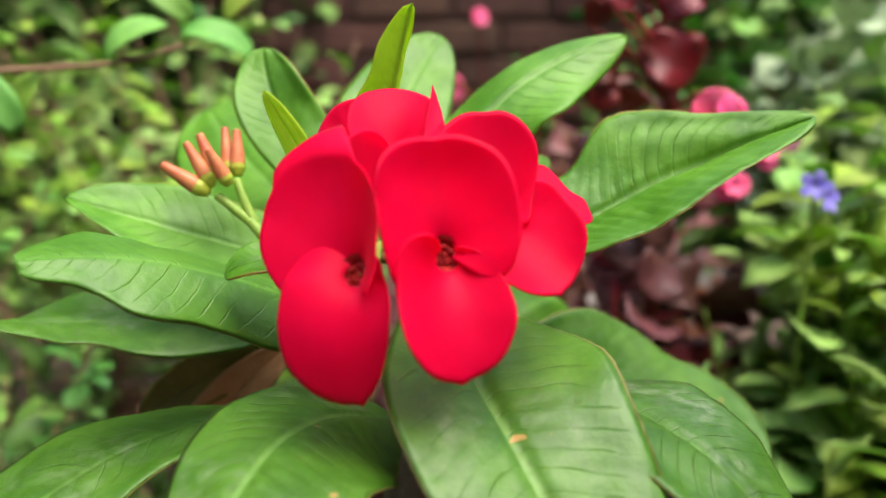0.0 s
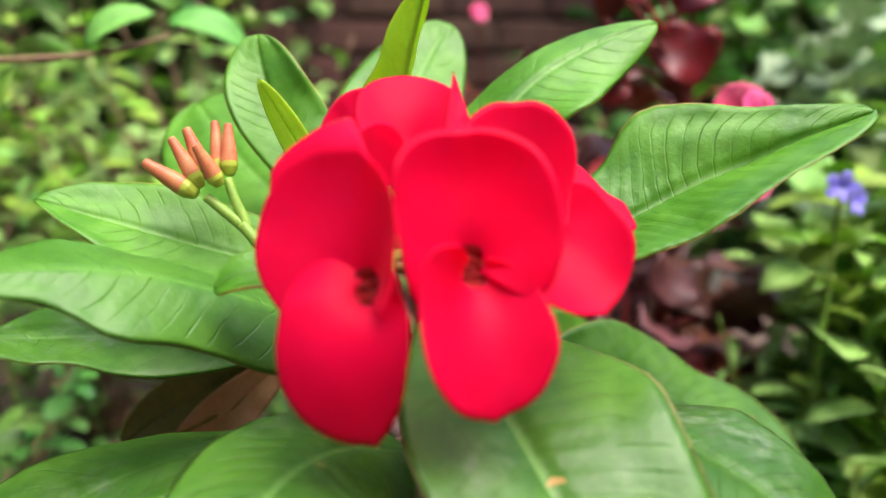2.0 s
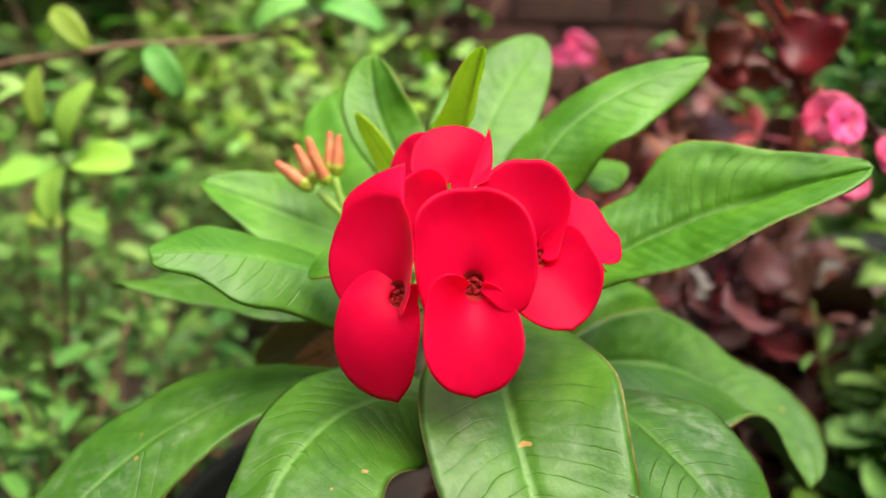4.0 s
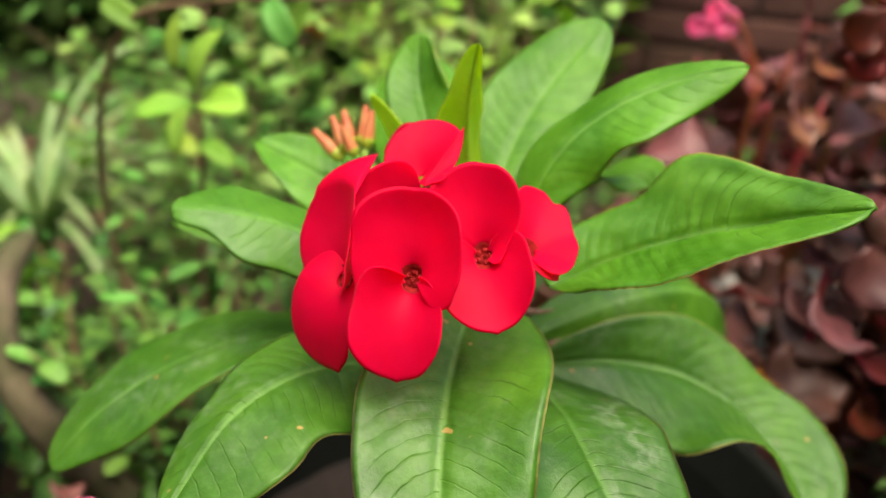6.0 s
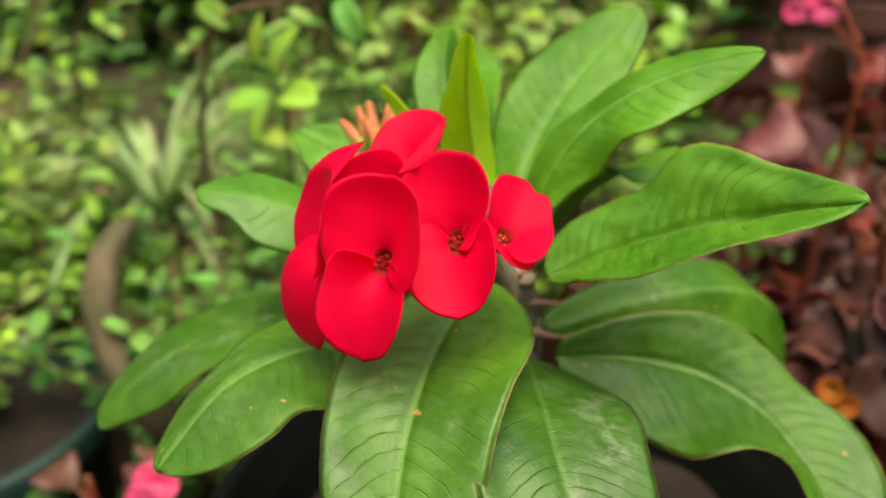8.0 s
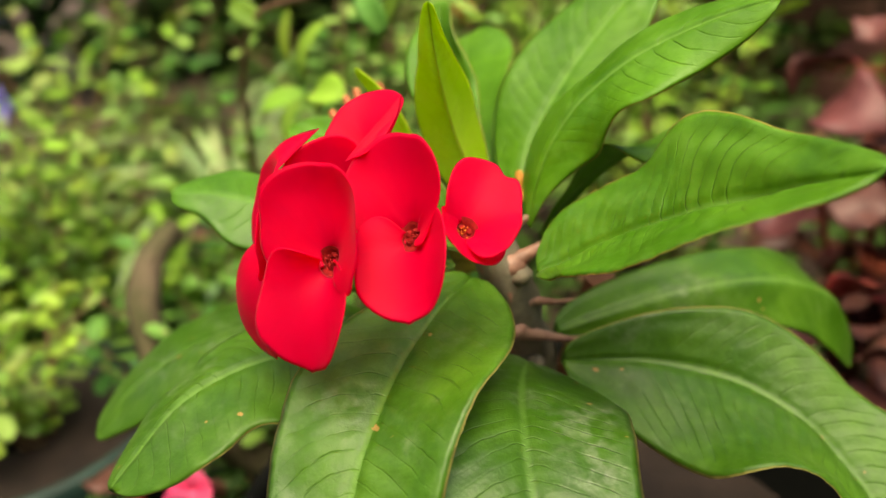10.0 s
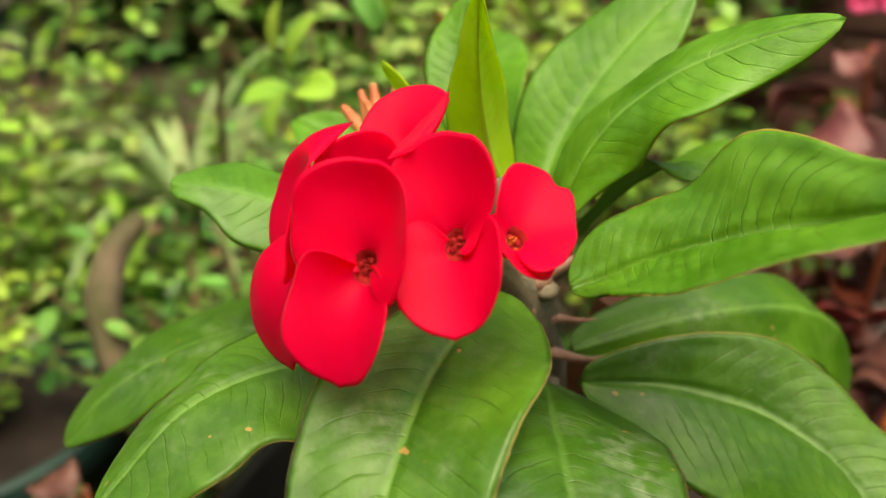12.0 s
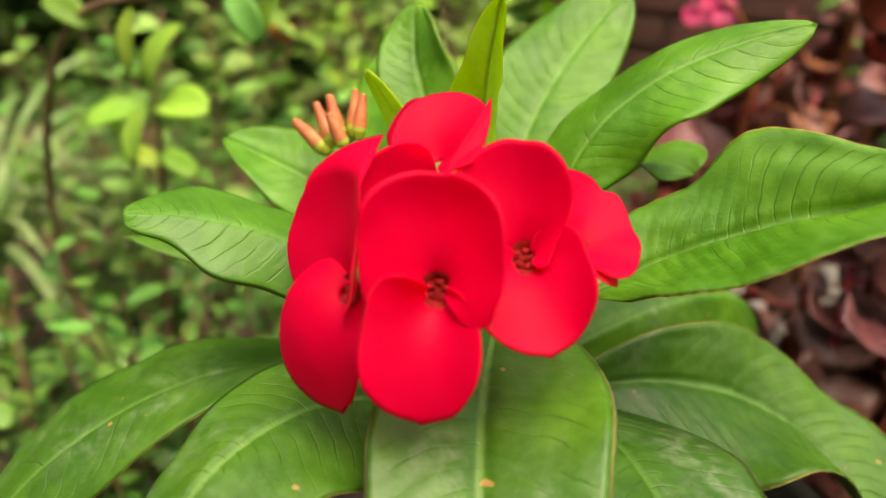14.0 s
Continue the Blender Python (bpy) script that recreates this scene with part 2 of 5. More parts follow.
MAROON = plain_material("maroon_leaf", (0.085, 0.026, 0.022), (0.21, 0.08, 0.066), 45, 0.42, 0.4, 0.001, spec=0.4, vary=0.5, through_share=0.2)
RED_LEAF = plain_material("red_young_leaf", (0.36, 0.012, 0.016), (0.16, 0.03, 0.028), 60, 0.4, 0.4, 0.001, spec=0.5, vary=0.5, through_share=0.4)
TAN = plain_material("tan_dry_leaf", (0.5, 0.27, 0.11), (0.6, 0.36, 0.17), 90, 0.7, 0.4, 0.0008, through_share=0.15)
OLIVE = plain_material("yellowing_leaf", (0.12, 0.13, 0.01), (0.2, 0.18, 0.02), 60, 0.5, 0.4, 0.0008, through_share=0.2)
RUSTY = plain_material("rusty_leaf", (0.24, 0.03, 0.022), (0.3, 0.08, 0.04), 45, 0.4, 0.4, 0.001, vary=0.8, through_share=0.25)
PINK = plain_material("pink_petal", (0.82, 0.05, 0.2), (0.9, 0.16, 0.34), 80, 0.5, 0.2, 0.0005, vary=0.3, through_share=0.3)
BLUE = plain_material("blue_petal", (0.2, 0.17, 0.72), (0.42, 0.4, 0.85), 80, 0.5, 0.2, 0.0005, through_share=0.3)
YELLOW = plain_material("yellow_petal", (0.75, 0.6, 0.08), (0.8, 0.7, 0.2), 80, 0.5, 0.2, 0.0005, through_share=0.3)
ORANGE = plain_material("orange_petal", (0.6, 0.16, 0.015), (0.7, 0.24, 0.03), 80, 0.5, 0.2, 0.0005, through_share=0.3)
SAGE = plain_material("sage_leaf", (0.4, 0.56, 0.3), (0.54, 0.68, 0.42), 45, 0.6, 0.4, 0.001, vary=0.4, through_share=0.35)
STRIPED = plain_material("pale_striped_blade", (0.2, 0.36, 0.1), (0.4, 0.52, 0.24), 25, 0.5, 0.2, 0.0006, vary=0.6, through_share=0.25)
WITHERED = plain_material("withered_bract", (0.42, 0.16, 0.02), (0.55, 0.26, 0.05), 200, 0.7, 0.5, 0.0006)
PLASTER = plain_material("old_plaster", (0.2, 0.18, 0.15), (0.3, 0.27, 0.22), 3, 0.95, 0.6, 0.004)
DRY = plain_material("dry_leaf", (0.3, 0.17, 0.08), (0.45, 0.3, 0.16), 50, 0.8, 0.5, 0.001, vary=0.6)


# ---- mesh helpers ----
def mesh_object(name, verts, faces, mat, parent=None, label="", uvs=None, smooth=True):
    me = bpy.data.meshes.new(name)
    me.from_pydata([tuple(v) for v in verts], [], faces)
    if uvs is not None:
        layer = me.uv_layers.new(name="UVMap")
        for loop in me.loops:
            layer.data[loop.index].uv = uvs[loop.vertex_index]
    me.materials.append(mat)
    if smooth:
        me.shade_smooth()
    me.update()
    ob = new(name, me)
    if parent is not None:
        ob.parent = parent
    if label:
        tagged(ob, label)
    return ob


def share(name, source, parent, m):
    """Another object on the same mesh, placed by m."""
    ob = new(name, source if isinstance(source, bpy.types.Mesh) else source.data)
    ob.parent = parent
    ob.matrix_basis = m
    return ob


def tube(path, radii, sides=10, caps=True, wobble=0.0):
    """Vertices and faces of a tapered tube through the given points, smoothly curved."""
    pts = [Vector(p) for p in path]
    fine, rad = [], []
    for i in range(len(pts) - 1):
        a, b = pts[max(i - 1, 0)], pts[i]
        c, d = pts[i + 1], pts[min(i + 2, len(pts) - 1)]
        for k in range(6):
            t = k / 6
            fine.append(0.5 * ((2 * b) + (c - a) * t + (2 * a - 5 * b + 4 * c - d) * t * t + (3 * b - a - 3 * c + d) * t ** 3))
            rad.append(radii[i] + (radii[i + 1] - radii[i]) * t)
    fine.append(pts[-1])
    rad.append(radii[-1])
    verts, faces = [], []
    ref = Vector((0.3, 0.5, 0.81))
    for i, p in enumerate(fine):
        t = (fine[min(i + 1, len(fine) - 1)] - fine[max(i - 1, 0)]).normalized()
        u = t.cross(ref)
        if u.length < 0.1:
            u = t.cross(Vector((1, 0, 0)))
        u.normalize()
        w = t.cross(u)
        for k in range(sides):
            a = 2 * math.pi * k / sides
            r = rad[i] * (1 + wobble * noise.noise(p * 60 + Vector((math.cos(a), math.sin(a), 0)) * 2))
            verts.append(p + (u * math.cos(a) + w * math.sin(a)) * r)
    for i in range(len(fine) - 1):
        for k in range(sides):
            k2 = (k + 1) % sides
            faces.append((i * sides + k, i * sides + k2, (i + 1) * sides + k2, (i + 1) * sides + k))
    if caps:
        faces.append(tuple(range(sides))[::-1])
        faces.append(tuple((len(fine) - 1) * sides + k for k in range(sides)))
    return verts, faces


def join(*shapes):
    verts, faces = [], []
    for v, f in shapes:
        k = len(verts)
        verts += list(v)
        faces += [tuple(i + k for i in face) for face in f]
    return verts, faces


def blob(centre, axes, seg=10, rings=7):
    """An ellipsoid; axes are three vectors."""
    c = Vector(centre)
    a, b, d = (Vector(x) for x in axes)
    verts, faces = [c + d], []
    for i in range(1, rings):
        th = math.pi * i / rings
        for k in range(seg):
            ph = 2 * math.pi * k / seg
            verts.append(c + a * math.sin(th) * math.cos(ph) + b * math.sin(th) * math.sin(ph) + d * math.cos(th))
    verts.append(c - d)
    for k in range(seg):
        faces.append((0, 1 + k, 1 + (k + 1) % seg))
        faces.append((len(verts) - 1, len(verts) - 1 - seg + (k + 1) % seg, len(verts) - 1 - seg + k))
    for i in range(rings - 2):
        for k in range(seg):
            p, q = 1 + i * seg + k, 1 + i * seg + (k + 1) % seg
            faces.append((p, p + seg, q + seg, q))
    return verts, faces


def lathe(profile, centre, seg=64):
    verts, faces = [], []
    n = len(profile)
    for k in range(seg):
        a = 2 * math.pi * k / seg
        for r, z in profile:
            verts.append((centre[0] + r * math.cos(a), centre[1] + r * math.sin(a), z))
    for k in range(seg):
        k2 = (k + 1) % seg
        for i in range(n - 1):
            faces.append((k * n + i, k2 * n + i, k2 * n + i + 1, k * n + i + 1))
    return verts, faces


def sheet(grid, thickness):
    """A closed thin solid from a grid of points (rows of equal length): shared rim, underside set back."""
    rows, cols = len(grid), len(grid[0])
    g = np.array(grid, float)
    du = np.gradient(g, axis=0)
    dv = np.gradient(g, axis=1)
    nrm = np.cross(du, dv)
    nrm /= np.maximum(np.linalg.norm(nrm, axis=2), 1e-12)[..., None]
    verts = [tuple(p) for p in g.reshape(-1, 3)]
    low = {}
    for i in range(rows):
        for j in range(cols):
            if 0 < i < rows - 1 and 0 < j < cols - 1:
                low[i, j] = len(verts)
                verts.append(tuple(g[i, j] - nrm[i, j] * thickness))
            else:
                low[i, j] = i * cols + j
    faces = []
    for i in range(rows - 1):
        for j in range(cols - 1):
            faces.append((i * cols + j, (i + 1) * cols + j, (i + 1) * cols + j + 1, i * cols + j + 1))
            faces.append((low[i, j], low[i, j + 1], low[i + 1, j + 1], low[i + 1, j]))
    uv_top = [(i / (rows - 1), j / (cols - 1)) for i in range(rows) for j in range(cols)]
    uv_low = [(i / (rows - 1), j / (cols - 1)) for i in range(rows) for j in range(cols) if 0 < i < rows - 1 and 0 < j < cols - 1]
    return verts, faces, uv_top + uv_low


def even(knots, s):
    """A smooth curve through values in even steps from s = 0 to 1."""
    n = len(knots) - 1
    i = min(int(s * n), n - 1)
    f = s * n - i
    a, b, c, d = (knots[min(max(i + k, 0), n)] for k in (-1, 0, 1, 2))
    return 0.5 * (2 * b + (c - a) * f + (2 * a - 5 * b + 4 * c - d) * f * f + (3 * b - a - 3 * c + d) * f ** 3)


def blade_grid(base, bow, tip, facing, roll, twist, fold, half=0.02, shape=(0.7, 0.6), ripple=((0, 0), (0, 0)), steps=80, across=25, skew=(0, 0), lobes=((0, 0.4, 0), (0, 0.4, 0)), cup=1.0, quilt=0.0, veins=19.0, widths=None, raised=None):
    """Points of a leaf or petal: a bowed midrib from base to tip and two wings of the given half width.
    widths, raised: instead of half, shape and ripple, each wing's width and the lift of its margin (mm) in even steps from base to tip.
    facing: the side that is the upper one; fold: how far each wing is raised; ripple: waviness of each margin."""
    base, bow, tip, n0 = (np.array(v, float) for v in (base, bow, tip, facing))
    c = (tip - base) / np.linalg.norm(tip - base)
    n = n0 - c * (n0 @ c)
    n /= np.linalg.norm(n)
    ctrl = base / 2 + tip / 2 + 2 * bow
    side0 = np.cross(c, n)
    a, b = shape
    seed = Vector(tuple(base * 313 + tip * 171))
    rows = []
    for i in range(steps + 1):
        s = min(max(i / steps, 1e-4), 1 - 1e-4)
        s = 0.5 - 0.5 * math.cos(math.pi * s) if cup > 1 else s
        p = (1 - s) ** 2 * base + 2 * s * (1 - s) * ctrl + s * s * tip
        t = 2 * (1 - s) * (ctrl - base) + 2 * s * (tip - ctrl)
        t /= np.linalg.norm(t)
        ang = roll + twist * (s - 0.5)
        up = n * math.cos(ang) + side0 * math.sin(ang)
        out = np.cross(t, up)
        out /= np.linalg.norm(out)
        up = np.cross(out, t)
        wide = []
        for sign in (-1, 1):
            e = max(0.15, a - sign * skew[0])
            sm = e / (e + b)
            wide.append((s / sm) ** e * ((1 - s) / (1 - sm)) ** b * (1 - sign * skew[1]))
        row = []
        for j in range(across):
            v = -1 + 2 * j / (across - 1)
            u = abs(v)
            k = 0 if v < 0 else 1
            f = fold[k]
            w = wide[k]
            swell = math.exp(-(((s - lobes[k][1]) / 0.1) ** 2))
            h = half * (w + lobes[k][0] * swell) * u
            w = min(1, w)
            if widths:
                w = (4 * s * (1 - s)) ** 0.45
                h = 0.001 * even(widths[k], s) * w * u
            lift = h * math.sin(f) * u ** (cup - 0.5) + ripple[k][0] * math.sin(2 * math.pi * 1.6 * s + ripple[k][1]) * u * u * min(1, w) + lobes[k][2] * swell * u * u
            if raised:
                lift = h * math.sin(f) + 0.001 * even(raised[k], s) * min(1, 1.2 * w) * u * u
            if quilt:
                ph = veins * (s - 0.13 * u ** 1.3) + (0.43 if v > 0 else 0) + 0.4 * noise.noise(seed + Vector((s * 5, v * 2, 0)))
                lift += quilt * min(1, w) * (abs(math.sin(math.pi * ph)) ** 0.6 - 0.6) * min(1, u * 5) * (1 - 0.6 * u)
                lift -= 2.2 * quilt * math.exp(-((u / 0.05) ** 2)) * min(1, 2 * w)
                lift += 1.6 * quilt * noise.noise(seed + Vector((s * 6, v * 2.5, 3)))
            lift += 0.004 * half / 0.02 * 0.25 * noise.noise(seed + Vector((s * 9, 0, 1 + 7 * k))) * u * u
            row.append(p + out * (math.copysign(h, v) * math.cos(f)) + up * lift)
        rows.append(row)
    return rows


def leaf(plant, mat, label="", name="leaf", thickness=0.0005, **kw):
    v, f, uv = sheet(blade_grid(**kw), thickness)
    return mesh_object(name, v, f, mat, plant, label, uv)

# ---- the flowering plant ----
plant = tagged(new("crown_of_thorns"), "crown of thorns with red blossoms in a green pot", "flowering plant")
plant.location = (-0.02, 0.25, 0.19)
bpy.context.view_layer.update()


def rooted(ob):
    """Keeps a part that was built in place where it is, under the plant."""
    ob.matrix_parent_inverse = Matrix.Translation((0.02, -0.25, -0.19))
    return ob


v, f = join(
    tube([(-0.02, 0.25, 0.185), (-0.018, 0.243, 0.26), (-0.008, 0.228, 0.33), (0.0, 0.21, 0.375), (-0.004, 0.203, 0.4), (-0.008, 0.203, 0.417)],
         [0.0085, 0.0085, 0.008, 0.0075, 0.006, 0.002], 18, wobble=0.4),
    *[blob(p, ((0.004, 0, 0), (0, 0.004, 0), (0, 0, 0.003)), 8, 5) for p in ((0.006, 0.207, 0.386), (-0.002, 0.217, 0.365), (0.004, 0.214, 0.35), (-0.012, 0.225, 0.34))],
)
rooted(mesh_object("stem", v, f, BARK, plant, "knobbly grey-brown succulent stem"))


def thorn(a, b, bow=(0, 0, 0), r=0.0016):
    a, b = Vector(a), Vector(b)
    d = b - a
    v, f = join(tube([a - 0.15 * d, a + 0.25 * d + Vector(bow) * 0.6, a + 0.6 * d + Vector(bow), b], [r * 1.8, r * 0.9, r * 0.5, r * 0.08], 8),
                blob(a, ((r * 2.2, 0, 0), (0, r * 2.2, 0), (0, 0, r * 1.6)), 8, 5))
    return rooted(mesh_object("thorn", v, f, THORN, plant, "sharp pale brown thorn"))


thorn((0.0027, 0.2068, 0.3887), (0.013, 0.2216, 0.3975), (0.002, 0, 0.001), 0.0024)
thorn((0.0026, 0.2071, 0.366), (0.0134, 0.2361, 0.3539), (0.003, 0, -0.002), 0.002)
thorn((0.0036, 0.212, 0.3744), (0.014, 0.2227, 0.3729), (0.001, 0, -0.0005), 0.0016)
thorn((-0.002, 0.206, 0.387), (0.005, 0.2034, 0.3775), (0.002, -0.001, 0), 0.0024)
thorn((-0.0012, 0.2068, 0.3974), (0.0027, 0.228, 0.4003), (0.001, 0, 0.001), 0.0016)
thorn((-0.008, 0.22, 0.35), (-0.022, 0.21, 0.345), (0, 0, -0.002), 0.0015)
thorn((-0.01, 0.232, 0.32), (0.008, 0.228, 0.312), (0, 0, 0.001), 0.0015)
thorn((-0.016, 0.238, 0.29), (-0.032, 0.23, 0.285), (0, 0, 0.001), 0.0015)

# leaves round the stem
rooted(leaf(plant, MATURE, "thick green leaf with pale midrib and dusty patches", base=(-0.0032, 0.1960, 0.3874), bow=(-0.0031, -0.0078, 0.0115), tip=(0.0346, 0.1073, 0.3490), facing=(-0.1, -0.4, 0.9), roll=-0.09, twist=0.31, widths=((28.1, 30.4, 28.9, 26.4, 26.6, 25.7), (14.2, 17.0, 23.0, 23.1, 22.2, 21.3)), fold=(0.04, 0.29), raised=((-1.6, -1.1, 3.7, -1.2, -2.3), (0.1, 0.0, -0.1, -0.3, 0.1)), quilt=0.0007, steps=96))
rooted(leaf(plant, SHADED, "thick green leaf, shade and pale sheen in its colour", base=(0.0103, 0.2033, 0.3592), bow=(0.0018, -0.0096, 0.0212), tip=(0.0778, 0.1331, 0.3467), facing=(0, -0.3, 1), roll=-0.26, twist=0.22, widths=((33.0, 32.4, 27.1, 24.8, 26.0, 25.9), (24.0, 24.0, 24.0, 24.0, 24.0, 24.0)), fold=(-0.10, 0.10), raised=((-0.9, -0.7, 1.8, -0.1, -0.6), (0.0, 0.0, 0.0, 0.0, 0.0)), quilt=0.0006, steps=96))
rooted(leaf(plant, VEINED, "long drooping green leaf with dark side veins", base=(0.0145, 0.2143, 0.3555), bow=(0.0043, 0.0261, 0.0099), tip=(0.1112, 0.2366, 0.3094), facing=(0, -0.3, 1), roll=-0.36, twist=-0.79, widths=((17.9, 20.2, 22.9, 18.6, 26.8, 35.1), (33.5, 41.6, 42.1, 36.9, 31.8, 28.7)), fold=(0.85, 0.05), raised=((-1.2, -0.7, -1.7, 0.4, 2.7), (-0.7, -1.4, 1.4, 3.1, -1.9)), quilt=0.0008, steps=96))
rooted(leaf(plant, VEINED, "green leaf with its tip curling down", base=(0.0032, 0.2261, 0.3556), bow=(0.0149, 0.0218, 0.0226), tip=(0.0628, 0.3438, 0.3046), facing=(0, -0.2, 1), roll=0.14, twist=-0.50, widths=((18.7, 16.8, 17.5, 22.4, 29.2, 31.4), (21.7, 19.9, 18.3, 18.6, 22.3, 24.1)), fold=(-0.02, -0.92), raised=((-0.5, -0.1, 1.2, 0.4, -2.0), (0.2, 0.6, 0.7, -0.9, -0.9)), quilt=0.0005, steps=96))
rooted(leaf(plant, MATURE, "long green leaf with a rounded tip", base=(-0.0302, 0.1987, 0.3536), bow=(-0.0076, 0.0004, 0.0216), tip=(-0.1183, 0.1130, 0.3242), facing=(0.2, -0.4, 0.9), roll=0.57, twist=-0.49, widths=((16.7, 16.3, 16.8, 20.3, 23.3, 18.9), (20.3, 22.0, 24.2, 21.4, 23.9, 24.4)), fold=(-0.26, 0.08), raised=((0.3, 1.0, 1.2, -2.0, -0.1), (-0.5, -0.7, 0.1, -0.0, -0.5)), quilt=0.0004, steps=96))
rooted(leaf(plant, MATURE, "green leaf speckled with tiny brown spots", base=(-0.0117, 0.1790, 0.3612), bow=(-0.0092, 0.0002, 0.0165), tip=(-0.0371, 0.0936, 0.3607), facing=(0.1, -0.5, 0.85), roll=0.18, twist=0.67, widths=((21.6, 24.1, 26.3, 24.1, 30.6, 32.0), (22.4, 21.5, 20.1, 16.5, 15.2, 18.8)), fold=(-0.16, -0.13), raised=((-0.7, -0.7, 0.5, 0.7, -0.0), (0.3, 0.1, -0.5, -1.6, -0.5)), quilt=0.0005, steps=96))
rooted(leaf(plant, SMOOTH, "wavy-edged green leaf with a pointed tip", base=(-0.0258, 0.1954, 0.3835), bow=(-0.0049, -0.0035, 0.0086), tip=(-0.0881, 0.1504, 0.4116), facing=(0, -0.5, 0.85), roll=0.17, twist=-0.00, widths=((22.9, 20.3, 15.3, 16.5, 10.0, 10.7), (15.1, 16.2, 17.2, 17.5, 18.3, 14.2)), fold=(-0.48, -0.29), raised=((-1.0, -0.2, 0.5, 0.7, -1.1), (-0.2, -0.5, -0.2, 0.4, -1.4)), quilt=0.0003, steps=96))
rooted(leaf(plant, MATURE, "dark green lower leaf in shade", base=(-0.0211, 0.2068, 0.3797), bow=(-0.0228, 0.0203, -0.0075), tip=(-0.1193, 0.1779, 0.3884), facing=(-0.3, -0.5, 0.8), roll=0.27, twist=0.63, half=0.0188, shape=(0.80, 0.52), fold=(-0.06, -0.13), skew=(-0.01, -0.04), ripple=((0.0029, 1.90), (-0.0051, -0.70)), quilt=0.0003, steps=64))
rooted(leaf(plant, UPPER, "smooth bright green upper leaf", base=(-0.0167, 0.2131, 0.3877), bow=(-0.0016, 0.0027, -0.001), tip=(-0.1089, 0.2123, 0.4142), facing=(-0.6, -0.6, 0.4), roll=0.66, twist=0.42, half=0.0157, shape=(0.78, 0.63), fold=(0.22, 0.28), skew=(-0.10, 0.03), ripple=((-0.0029, 1.29), (0.0014, 0.32)), quilt=0.00039, steps=64))
rooted(leaf(plant, BROAD, "broad green leaf with a raised wavy margin", base=(0.0182, 0.2001, 0.3931), bow=(-0.0071, 0.0094, -0.0015), tip=(0.0985, 0.2024, 0.4373), facing=(0.2, -0.5, 0.85), roll=-0.11, twist=0.07, widths=((19.6, 18.8, 17.3, 25.7, 17.3, 12.4), (25.3, 27.4, 27.7, 27.9, 24.7, 23.7)), fold=(0.49, 0.45), raised=((-1.1, -1.6, -1.5, -2.3, -3.1), (0.7, 0.3, -0.1, 2.1, 0.3)), quilt=0.0009, steps=96))
rooted(leaf(plant, UPPER, "smooth bright green upper leaf", base=(-0.0059, 0.2322, 0.3849), bow=(-0.001, 0.0107, 0.0113), tip=(0.0344, 0.2515, 0.4142), facing=(0, -0.2, 1), roll=-0.47, twist=0.08, half=0.0203, shape=(0.80, 0.54), fold=(0.06, 0.22), skew=(0.06, -0.09), ripple=((0.0010, -0.60), (-0.0004, 0.03)), quilt=0.00039, steps=64))
rooted(leaf(plant, UPPER, "upright green leaf with a nicked tip", base=(0.0039, 0.2154, 0.3973), bow=(-0.0175, 0, 0.007), tip=(0.058, 0.2478, 0.4592), facing=(0.6, -0.6, 0.4), roll=-0.85, twist=-0.12, half=0.0169, shape=(0.72, 0.68), fold=(-0.41, -0.04), lobes=((-0.12, 0.68, 0.0025), (0.16, 0.69, -0.0009)), skew=(-0.18, -0.01), ripple=((0.0019, -1.23), (0.0048, 1.42)), quilt=0.00034, steps=80))
rooted(leaf(plant, UPPER, "smooth bright green upper leaf", base=(-0.0138, 0.233, 0.3965), bow=(-0.0108, -0.0044, -0.0038), tip=(-0.0012, 0.2934, 0.4609), facing=(0.3, -0.5, 0.8), roll=-0.20, twist=0.14, half=0.0195, shape=(0.82, 0.55), fold=(0.04, -0.05), skew=(-0.04, 0.10), ripple=((-0.0018, -0.44), (-0.0005, 0.05)), quilt=0.00034, steps=80))
rooted(leaf(plant, UPPER, "smooth bright green upper leaf", base=(-0.0154, 0.222, 0.3961), bow=(-0.0094, -0.0005, 0.0011), tip=(-0.0574, 0.2485, 0.456), facing=(-0.6, -0.6, 0.4), roll=0.50, twist=-0.28, half=0.0126, shape=(0.77, 0.52), fold=(0.45, 0.09), skew=(0.18, -0.01), ripple=((0.0022, 1.15), (0.0027, -0.32)), quilt=0.00039, steps=64))
rooted(leaf(plant, UPPER, "smooth bright green upper leaf", base=(-0.0242, 0.2277, 0.3914), bow=(-0.006, -0.0004, -0.0003), tip=(-0.0929, 0.2986, 0.434), facing=(0, -0.8, 0.5), roll=-0.02, twist=0.16, half=0.0231, shape=(0.84, 0.44), fold=(-0.03, -0.11), skew=(-0.08, 0.01), ripple=((0.0006, 0.09), (-0.0024, 0.02)), quilt=0.00039, steps=64))
rooted(leaf(plant, LIME, "folded lime-green young leaf with a red edge", base=(-0.0086, 0.2129, 0.4040), bow=(-0.0068, 0.0022, -0.0061), tip=(-0.0069, 0.1922, 0.4656), facing=(0.2, -0.9, 0.3), roll=-2.29, twist=-0.62, widths=((10.1, 11.1, 11.8, 11.1, 7.2, 3.6), (10.6, 11.9, 11.5, 10.8, 7.6, 5.9)), fold=(0.53, 0.83), raised=((-0.2, -0.2, 0.2, -0.7, -2.0), (0.1, 0.2, 0.1, 0.3, 1.0)), quilt=0.0003, steps=64))
